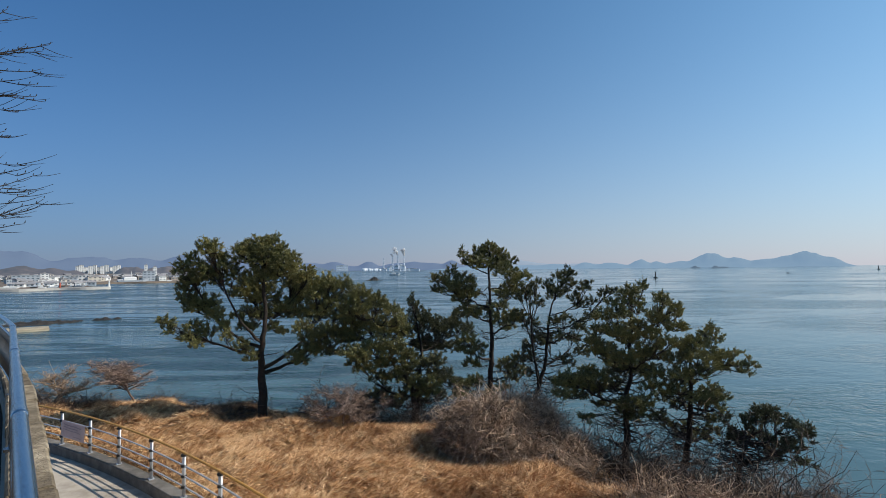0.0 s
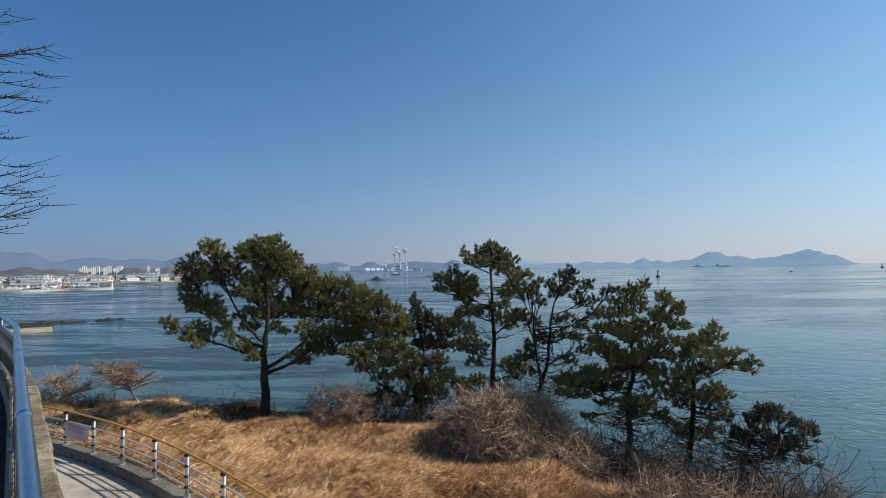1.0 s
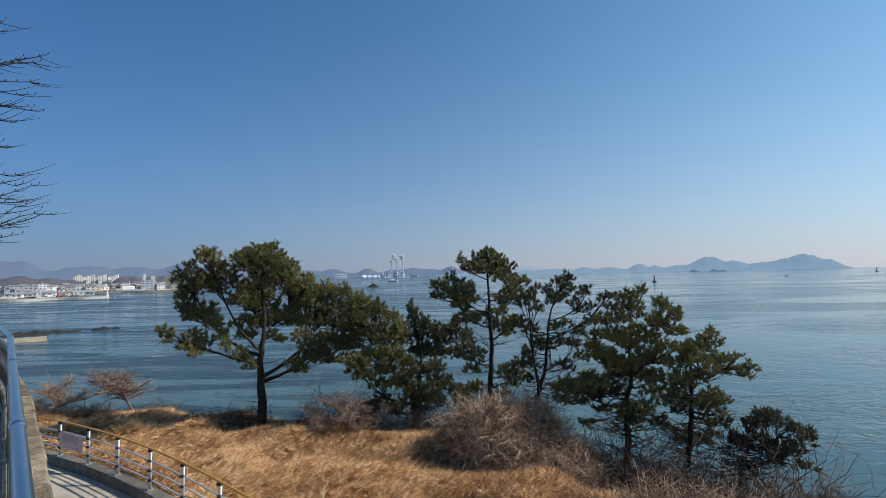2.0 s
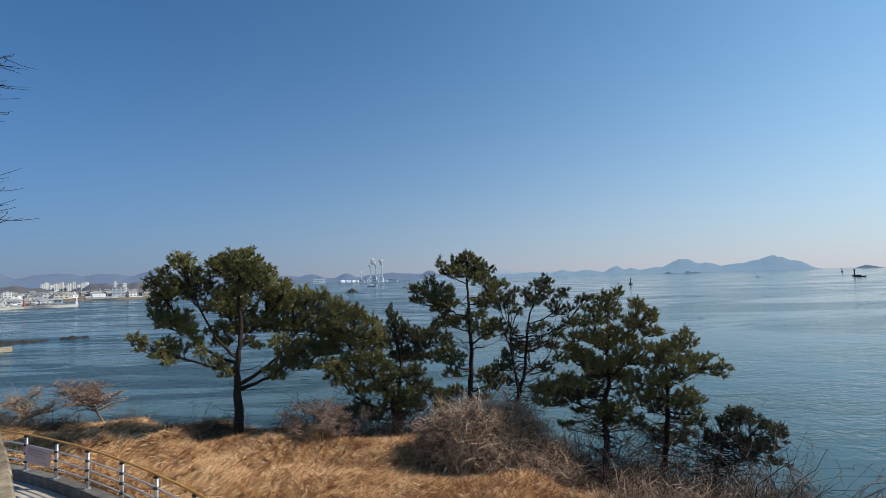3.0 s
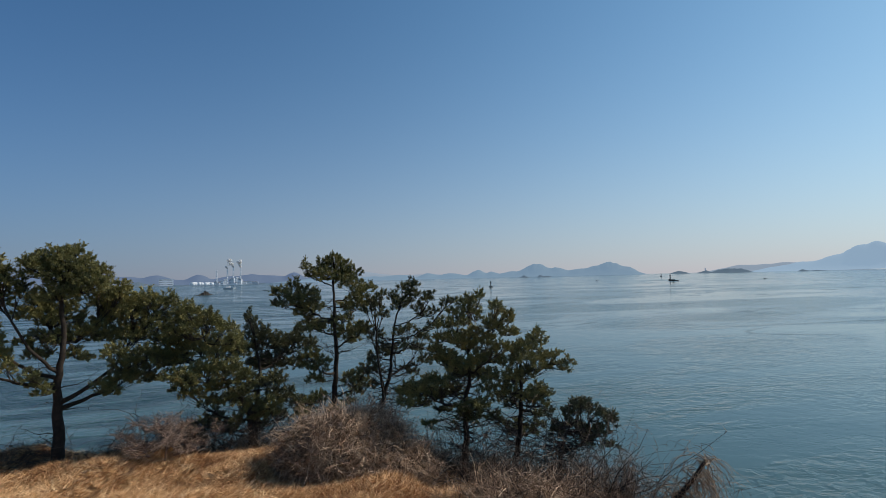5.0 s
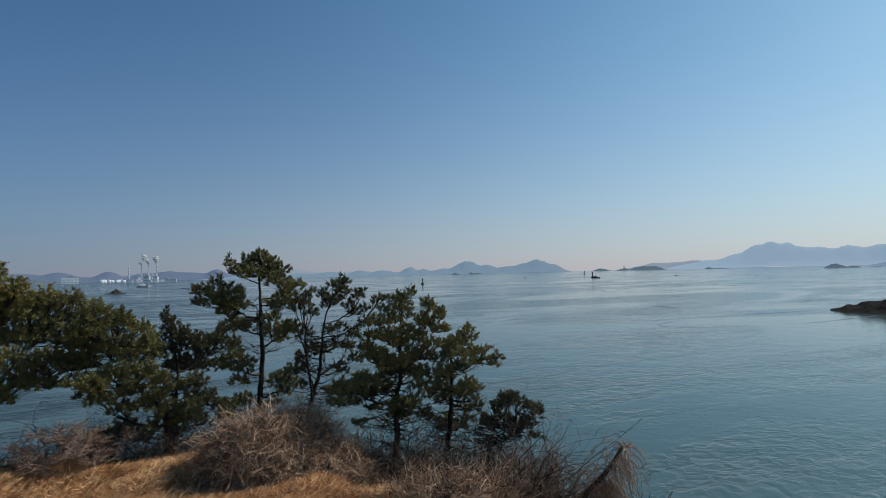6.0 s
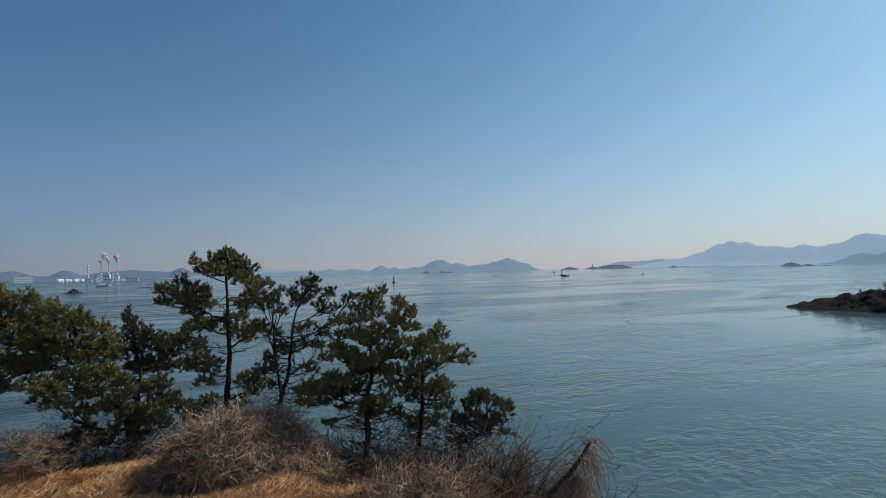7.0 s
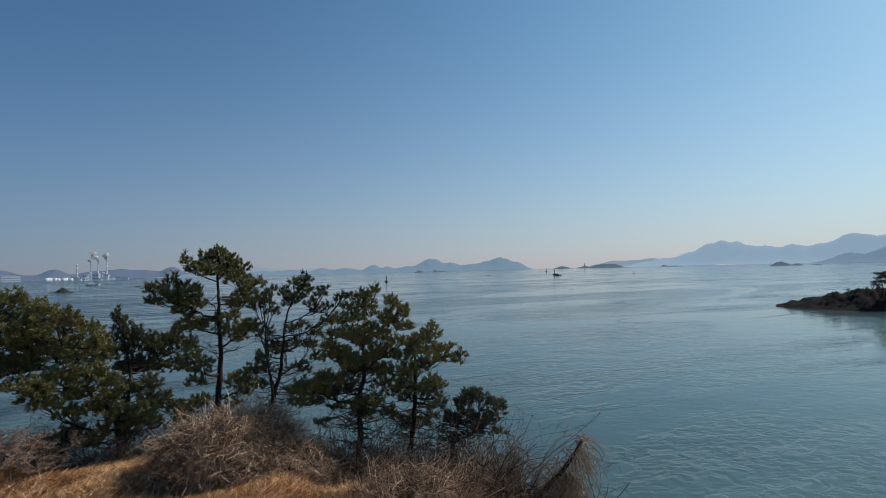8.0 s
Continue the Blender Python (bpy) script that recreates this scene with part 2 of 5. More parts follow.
CREAM = mat("cream_render", [(0.55, 0.50, 0.42), (0.70, 0.65, 0.56)], 0.1, 0.8, bump=0, each=0.3)
BLUEGREY = mat("blue_grey_cladding", [(0.26, 0.31, 0.36), (0.42, 0.46, 0.50)], 0.1, 0.6, bump=0, each=0.3)
ROOFS = mat("flat_roofing", [(0.20, 0.20, 0.21), (0.34, 0.33, 0.33)], 0.1, 0.9, bump=0, each=0.4)
BRICKRED = mat("rust_red_paint", [(0.38, 0.08, 0.05), (0.48, 0.12, 0.07)], 0.3, 0.7, bump=0)
PANE = mat("dim_window_glass", [(0.05, 0.07, 0.09), (0.10, 0.13, 0.16)], 0.2, 0.2, bump=0, spec=0.6)
# a faint blue emission lays the haze over the far-shore works
HAZEWHITE = mat("hazed_white_steel", [(0.38, 0.40, 0.43), (0.60, 0.61, 0.62)], 0.05, 0.8, bump=0, glow=(*HAZE_GLOW, 0.25))
HAZEGREY = mat("hazed_grey_steel", [(0.22, 0.25, 0.28), (0.36, 0.38, 0.41)], 0.05, 0.8, bump=0, glow=(*HAZE_GLOW, 0.30))
STEAM = mat("white_steam", [(0.78, 0.78, 0.78), (0.85, 0.85, 0.85)], 0.02, 1.0, bump=0, spec=0, translucent=0.5)
# thin steam lets the sky through
steam_nodes, steam_links = STEAM.node_tree.nodes, STEAM.node_tree.links
steam_clear = steam_nodes.new("ShaderNodeBsdfTransparent")
steam_thin = steam_nodes.new("ShaderNodeMixShader")
steam_thin.inputs[0].default_value = 0.42
steam_links.new(steam_clear.outputs[0], steam_thin.inputs[1])
steam_links.new(steam_nodes["Material Output"].inputs[0].links[0].from_socket, steam_thin.inputs[2])
steam_links.new(steam_thin.outputs[0], steam_nodes["Material Output"].inputs[0])
BUOY_DARK = mat("dark_buoy_paint", [(0.03, 0.035, 0.04), (0.06, 0.06, 0.06)], 1.0, 0.6, bump=0)


# ---- building helpers ----
class Shape:
    """Gathers vertices and faces of one mesh."""

    def __init__(self):
        self.v, self.f, self.count = [], [], 0

    def add(self, verts, faces):
        verts = np.asarray(verts, dtype=float)
        self.v.append(verts)
        self.f.append((np.asarray(faces) + self.count).tolist())
        self.count += len(verts)
        return self

    def mesh(self, name, material, smooth=False):
        me = bpy.data.meshes.new(name)
        vs = np.concatenate(self.v)
        me.from_pydata(vs.tolist(), [], [f for fs in self.f for f in fs])
        me.materials.append(material)
        if smooth:
            me.shade_smooth()
        me.update()
        return me


def part(name, shape, material, parent=None, label="", smooth=False):
    ob = new(name, shape if isinstance(shape, bpy.types.Mesh) else shape.mesh(name, material, smooth))
    if parent:
        ob.parent = parent
    return tagged(ob, label)


def thing(name, x, y, z, label, category, group="", turn=0.0, kind=""):
    ob = new(name)
    ob.matrix_basis = pose(x, y, z, 0, 0, turn)
    return tagged(ob, label, category, group, kind)


def tube(points, radii, sides=6, cap=True):
    """A round bar along points, of changing radius."""
    p = np.asarray(points, dtype=float)
    r = np.broadcast_to(np.asarray(radii, dtype=float), (len(p),))
    t = np.gradient(p, axis=0)
    t /= np.linalg.norm(t, axis=1)[:, None] + 1e-9
    ref = np.where(np.abs(t[:, 2:3]) > 0.9, np.array([[1.0, 0, 0]]), np.array([[0, 0, 1.0]]))
    a = np.cross(t, ref)
    a /= np.linalg.norm(a, axis=1)[:, None] + 1e-9
    b = np.cross(t, a)
    ang = np.arange(sides) * 2 * math.pi / sides
    ring = p[:, None] + r[:, None, None] * (np.cos(ang)[None, :, None] * a[:, None] + np.sin(ang)[None, :, None] * b[:, None])
    verts = ring.reshape(-1, 3)
    faces = []
    for i in range(len(p) - 1):
        for j in range(sides):
            k = (j + 1) % sides
            faces.append((i * sides + j, i * sides + k, (i + 1) * sides + k, (i + 1) * sides + j))
    if sides == 4 and cap:
        faces += [(3, 2, 1, 0), tuple(len(verts) - 4 + q for q in range(4))]
        return verts, faces
    if cap:
        n = len(verts)
        verts = np.vstack([verts, p[:1], p[-1:]])
        for j in range(sides):
            k = (j + 1) % sides
            faces += [(k, j, n, n), (n - sides + j, n - sides + k, n + 1, n + 1)]
        faces = [tuple(dict.fromkeys(f)) for f in faces]
    return verts, faces


def add_tube(shape, points, radii, sides=6, cap=True):
    v, f = tube(points, radii, sides, cap)
    shape.v.append(np.asarray(v))
    shape.f.append([tuple(i + shape.count for i in q) for q in f])
    shape.count += len(v)
    return shape


def add_box(shape, x0, y0, z0, x1, y1, z1, bevel=0.0):
    """A box with its upper edges chamfered by bevel."""
    b = bevel
    v = [(x0, y0, z0), (x1, y0, z0), (x1, y1, z0), (x0, y1, z0), (x0, y0, z1 - b), (x1, y0, z1 - b), (x1, y1, z1 - b), (x0, y1, z1 - b)]
    f = [(3, 2, 1, 0), (0, 1, 5, 4), (1, 2, 6, 5), (2, 3, 7, 6), (3, 0, 4, 7)]
    if b:
        v += [(x0 + b, y0 + b, z1), (x1 - b, y0 + b, z1), (x1 - b, y1 - b, z1), (x0 + b, y1 - b, z1)]
        f += [(4, 5, 9, 8), (5, 6, 10, 9), (6, 7, 11, 10), (7, 4, 8, 11), (8, 9, 10, 11)]
    else:
        f += [(4, 5, 6, 7)]
    return shape.add(v, f)


def polar(az, dist, z=0.0):
    return (dist * math.sin(radians(az)), dist * math.cos(radians(az)), z)


def grid_faces(nu, nv):
    i, j = np.meshgrid(np.arange(nu - 1), np.arange(nv - 1), indexing="ij")
    a = (i * nv + j).ravel()
    return np.stack([a, a + nv, a + nv + 1, a + 1], axis=1)


def fractal(x, y, scale, octaves=4):
    return np.array([noise.fractal(Vector((a * scale, b * scale, 3.7)), 1.0, 2.0, octaves) for a, b in zip(np.ravel(x), np.ravel(y))]).reshape(np.shape(x))


rng = np.random.default_rng(7)

# ---- sea and ground ----
sea = Shape()
ring_r = np.concatenate([[0.0], np.geomspace(20, 9000, 40)])
ring_a = np.linspace(0, 2 * math.pi, 97)
sv = np.stack([(ring_r[:, None] * np.sin(ring_a)).ravel(), (ring_r[:, None] * np.cos(ring_a)).ravel(), np.zeros(len(ring_r) * 97)], axis=1)
sea.add(sv, grid_faces(len(ring_r), 97))
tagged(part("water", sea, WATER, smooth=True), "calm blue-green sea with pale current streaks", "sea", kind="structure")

EDGE_AZ = [-180, -60, -45, -33, -26, -20, -10, -3, 5, 12, 20, 30, 45, 60, 90, 180]
EDGE_D = [40, 36, 30, 26.6, 24.0, 22.2, 20.0, 18.6, 17.6, 16.6, 15.4, 14.2, 12.6, 11.5, 11, 40]


def fence_y(x):
    """The line of the lower fence, gently curved."""
    d = -(np.asarray(x, dtype=float) + 5.13)
    return 11.69 + 0.691 * d + 0.0234 * np.clip(d, -4, 9) * (7.54 - np.clip(d, -4, 9))



def ground_z(x, y):
    """Height of the bank: a nearly level terrace that breaks off towards the sea."""
    x, y = np.asarray(x, dtype=float), np.asarray(y, dtype=float)
    d = np.hypot(x, y)
    az = np.degrees(np.arctan2(x, y))
    edge = np.interp(az, EDGE_AZ, EDGE_D)
    z = 10.3 - 0.10 * np.clip(x - 2.0, 0, 30)
    over = np.clip(d - edge + 1.0, 0, None)
    z = z - np.where(over < 2, 0.2 * over ** 2, 0.8 + 0.85 * (over - 2))
    bump = 0.16 * np.sin(0.9 * x + 0.7 * y) * np.sin(1.3 * y - 0.5 * x + 1.0) + 0.10 * np.sin(2.3 * x + 1.1) * np.sin(1.9 * y)
    beyond = (y - fence_y(x)) * 0.82
    z = z + 1.3 * bump * np.clip(beyond / 1.5, 0, 1) - 0.55 * np.clip((0.35 - beyond) / 0.45, 0, 1)
    return np.maximum(z, -3.0)


gx, gy = np.meshgrid(np.linspace(-46, 40, 216), np.linspace(-40, 46, 216), indexing="ij")
gz = ground_z(gx, gy) - 0.03
bank = Shape().add(np.stack([gx.ravel(), gy.ravel(), gz.ravel()], axis=1), grid_faces(216, 216))
tagged(part("ground", bank, SOIL, smooth=True), "brown earth bank above the sea under dry grass", "ground", kind="structure")

# ---- upper terrace, retaining wall and walkway on the side of the camera ----
RAIL_AZ = -40.75
along = np.array([math.sin(radians(RAIL_AZ)), math.cos(radians(RAIL_AZ))])
across = np.array([along[1], -along[0]])


def wall_line(s, off):
    """A point s metres along the retaining wall, off metres towards the sea; past 8 m the wall bends inland."""
    bend = max(0.0, s - 8.0)
    p = along * s + across * (off - 0.010 * bend ** 2 - 0.02 * bend)
    return p


def strip(s0, s1, off0, off1, z0, z1, step=0.5):
    """A slab that follows the wall line."""
    n = max(2, int((s1 - s0) / step) + 1)
    sh = Shape()
    vs = []
    for s in np.linspace(s0, s1, n):
        a, b = wall_line(s, off0), wall_line(s, off1)
        vs += [(*a, z0), (*b, z0), (*b, z1), (*a, z1)]
    fs = []
    for i in range(n - 1):
        o = i * 4
        for j in range(4):
            k = (j + 1) % 4
            fs.append((o + j, o + k, o + 4 + k, o + 4 + j))
    fs += [(3, 2, 1, 0), tuple((n - 1) * 4 + q for q in range(4))]
    return sh.add(vs, fs)


tagged(part("wall_retaining", strip(-9, 15, -0.02, 0.20, 9.6, 14.44), CONCRETE), "grey concrete retaining wall below the upper walkway", "wall", kind="structure")
tagged(part("upper_walkway", strip(-9, 15, -9.0, -0.024, 9.6, 14.25), PAVING), "paved walkway behind the steel railing, coloured dark as if shaded", "walkway", kind="structure")
lower = Shape()
fx = np.linspace(9.0, -17.5, 54)
rows = []
for x in fx:
    q = np.array([x, float(fence_y(x))]) + np.array([-0.09, -0.12])
    w = wall_line(float(q @ along), 0.205)
    rows += [(*w, 9.7), (*q, 9.7), (*q, 10.0), (*w, 10.0)]
fs = [(4 * i + j, 4 * i + (j + 1) % 4, 4 * i + 4 + (j + 1) % 4, 4 * i + 4 + j) for i in range(len(fx) - 1) for j in range(4)]
lower.add(rows, fs)
tagged(part("path", lower, CONCRETE), "pale concrete footpath between retaining wall and fence", "path", kind="structure")
kerb = Shape()
rows = []
for x in fx:
    q = np.array([x, float(fence_y(x))])
    o = np.array([0.10, 0.145])
    rows += [(*(q - o), 9.7), (*(q + o), 9.7), (*(q + o), 10.28), (*(q + o * 0.9), 10.3), (*(q - o * 0.9), 10.3), (*(q - o), 10.28)]
fs = [(6 * i + j, 6 * i + (j + 1) % 6, 6 * i + 6 + (j + 1) % 6, 6 * i + 6 + j) for i in range(len(fx) - 1) for j in range(6)]
kerb.add(rows, fs)
tagged(part("kerb", kerb, CURB), "weathered concrete kerb under the fence, coloured dark for its shaded face", "kerb", kind="structure")


# ---- coping stones on the retaining wall ----
def coping_stones():
    root = thing("coping", 0, 0, 0, "mossy weathered stone coping on the retaining wall", "coping", kind="structure")
    s, k = -9.0, 0
    while s < 14.0:
        ln = 0.9 + 0.25 * float(rng.random())
        w0, w1, g = 0.0 + rng.normal(0, 0.006), 0.27 + rng.normal(0, 0.008), 0.012
        z1 = 14.56 + rng.normal(0, 0.006)
        vs, n = [], 4
        for q in np.linspace(s + g, s + ln - g, n):
            a, b, c, d = wall_line(q, w0), wall_line(q, w1), wall_line(q, w1 - 0.02), wall_line(q, w0 + 0.02)
            vs += [(*a, 14.44), (*b, 14.44), (*b, z1 - 0.02), (*c, z1), (*d, z1), (*a, z1 - 0.02)]
        fs = [(6 * i + j, 6 * i + (j + 1) % 6, 6 * i + 6 + (j + 1) % 6, 6 * i + 6 + j) for i in range(n - 1) for j in range(6)]
        fs += [(5, 4, 3, 2, 1, 0), tuple(6 * (n - 1) + q for q in range(6))]
        sh = Shape()
        sh.v.append(np.array(vs)), sh.f.append(fs)
        part("stone", sh, COPING, root)
        s += ln
    return root


coping_stones()


# ---- upper steel railing ----
def upper_railing():
    root = thing("railing", 0, 0, 14.25, "shiny steel pipe railing with spindle balusters on the upper walkway", "railing")
    top, low = 15.35 - 14.25, 0.42
    line = lambda s: np.array([*wall_line(s, 0.048 if s < 8 else 0.048 - 0.03 * (s - 8)), 0.0])
    ss = np.concatenate([np.linspace(-8.5, 8.0, 34), np.linspace(8.3, 13.5, 14)])
    up = lambda s, z: line(s) + np.array([0, 0, z])
    part("top_rail", add_tube(Shape(), [up(s, top) for s in ss], 0.030, 14), STEEL, root, "polished steel pipe handrail", smooth=True)
    part("bottom_rail", add_tube(Shape(), [up(s, low) for s in ss], 0.018, 8), STEEL, root, smooth=True)
    part("middle_rail", add_tube(Shape(), [up(s, top - 0.14) for s in ss], 0.016, 8), STEEL, root, smooth=True)
    for s in (-6.8, -4.35, -1.9, 0.55, 3.03, 5.45, 7.85, 10.2, 12.6):
        post = part("post", add_tube(Shape(), [up(s, 0.30), up(s, top - 0.02)], 0.027, 10), STEEL, root, smooth=True)
        part("base_flange", add_tube(Shape(), [up(s, 0.30), up(s, 0.325)], 0.06, 12), STEEL, post)
        sl = np.linspace(s - 0.07, s + 0.07, 6)
        part("sleeve", add_tube(Shape(), [up(q, top) for q in sl], [0.030, 0.034, 0.034, 0.034, 0.034, 0.030], 14), STEEL, post, smooth=True)
    bar = Shape()
    hs = [0.0, 0.16, 0.19, 0.22, 0.25, 0.28, 0.42, 0.46, 0.50, 0.54]
    add_tube(bar, [(0, 0, h) for h in hs], [0.010, 0.010, 0.022, 0.028, 0.022, 0.010, 0.010, 0.020, 0.010, 0.010], 8)
    bar_mesh = bar.mesh("baluster", DULL, True)
    for s in np.arange(-8.2, 13.3, 0.125):
        ob = part("baluster", bar_mesh, DULL, root)
        ob.matrix_basis = Matrix.Translation(up(s, low))
    return root


upper_railing()


# ---- lower fence ----
def lower_fence():
    root = thing("fence", 0, 0, 10.3, "grey steel post fence with an ochre top rail", "fence")
    xs = [-15.7, -14.2, -12.67, -11.16, -9.64, -8.05, -6.59, -5.13, -3.7, -2.2, -0.7]
    at = lambda x, z: np.array([x, float(fence_y(x)), z])
    for x in xs:
        post = Shape()
        side = np.array([0.83, -0.56, 0]) * 0.035
        for k in (-1, 1):
            add_tube(post, [at(x, 0) + k * side, at(x, 1.03) + k * side], 0.028, 8)
        ob = part("post", post, GALV, root, "twin-tube grey steel post", smooth=True)
        cap = Shape()
        add_tube(cap, [at(x, 1.02), at(x, 1.07), at(x, 1.09)], [0.075, 0.07, 0.04], 10)
        part("cap", cap, BLACK, ob, "black post cap")
        plate = Shape()
        add_tube(plate, [at(x, 0), at(x, 0.018)], 0.10, 4)
        part("base_plate", plate, GALV, ob)
        for h in (0.26, 0.52, 0.78):
            band = Shape()
            add_tube(band, [at(x, h - 0.03), at(x, h + 0.03)], 0.072, 8)
            part("clamp", band, BLACK, ob, "dark clamp band")
    ends = np.linspace(xs[0], xs[-1], 40)
    part("top_rail", add_tube(Shape(), [at(x, 1.10) for x in ends], 0.030, 10), OCHRE, root, "ochre painted top rail", smooth=True)
    for h in (0.26, 0.52, 0.78):
        part("rail", add_tube(Shape(), [at(x, h) for x in ends], 0.021, 8), GALV, root, smooth=True)
    return root


lower_fence()

banner_root = thing("banner", -11.95, float(fence_y(-11.95)), 10.3, "faded pink cloth notice tied to the fence", "banner", turn=-31)
cloth = Shape()
u = np.linspace(-0.76, 0.76, 16)
vs = [(a, -0.075 - 0.012 * math.sin(9 * a + b * 5), b) for a in u for b in np.linspace(0.30, 0.82, 6)]
vs2 = [(a, b - 0.006, c) for a, b, c in vs]
cloth.add(vs, grid_faces(16, 6)).add(vs2, grid_faces(16, 6)[:, ::-1])
part("cloth", cloth, BANNER, banner_root)
for i, (a, b, h, w) in enumerate(((-0.6, 0.6, 0.70, 0.028), (-0.6, 0.4, 0.62, 0.022), (-0.6, 0.55, 0.54, 0.022), (0.1, 0.6, 0.38, 0.022))):
    ink = Shape()
    us = np.linspace(a, b, 8)
    ink.add([(q, -0.100 - 0.012 * math.sin(9 * q + h * 5), h + e) for q in us for e in (0, w)], grid_faces(8, 2))
    part("print_bar", ink, INK, banner_root)


# ---- plants ----
def along_curve(points, n):
    """Points evenly spread along a smooth curve through the given ones."""
    p = np.asarray(points, dtype=float)
    t = np.linspace(0, len(p) - 1, n)
    out = []
    for q in t:
        i = min(int(q), len(p) - 2)
        a, b, c, d = p[max(i - 1, 0)], p[i], p[i + 1], p[min(i + 2, len(p) - 1)]
        w = q - i
        out.append(0.5 * (2 * b + (c - a) * w + (2 * a - 5 * b + 4 * c - d) * w * w + (3 * b - 3 * c + d - a) * w ** 3))
    return np.array(out)


def tri_mesh(name, verts, material):
    """A mesh of loose triangles, three vertices each."""
    v = np.ascontiguousarray(verts, dtype=np.float32).reshape(-1, 3)
    n = len(v) // 3
    me = bpy.data.meshes.new(name)
    me.vertices.add(3 * n)
    me.vertices.foreach_set("co", v.ravel())
    me.loops.add(3 * n)
    me.loops.foreach_set("vertex_index", np.arange(3 * n, dtype=np.int32))
    me.polygons.add(n)
    me.polygons.foreach_set("loop_start", np.arange(0, 3 * n, 3, dtype=np.int32))
    me.update(calc_edges=True)
    me.materials.append(material)
    return me


def unit(v):
    return v / (np.linalg.norm(v, axis=-1, keepdims=True) + 1e-9)


def shoots(base, dirs, length, needles, reach, width, rnd):
    """Bottle-brush shoots: narrow needles set round a short stem, closing towards its tip."""
    n = len(base)
    u = rnd.uniform(0.0, 1.0, size=(n, needles, 1))
    side = rnd.normal(size=(n, needles, 3))
    side = unit(side - np.sum(side * dirs[:, None, :], axis=2, keepdims=True) * dirs[:, None, :])
    open_out = np.radians(rnd.uniform(40, 80, size=(n, needles, 1)) - 40 * u ** 2)
    d = dirs[:, None, :] * np.cos(open_out) + side * np.sin(open_out)
    foot = base[:, None, :] + dirs[:, None, :] * (u * length[:, None, None])
    tip = foot + d * reach * rnd.uniform(0.7, 1.15, size=(n, needles, 1))
    w = unit(np.cross(d, rnd.normal(size=(n, needles, 3)))) * width
    return np.stack([foot - w, foot + w, tip], axis=2).reshape(-1, 3)


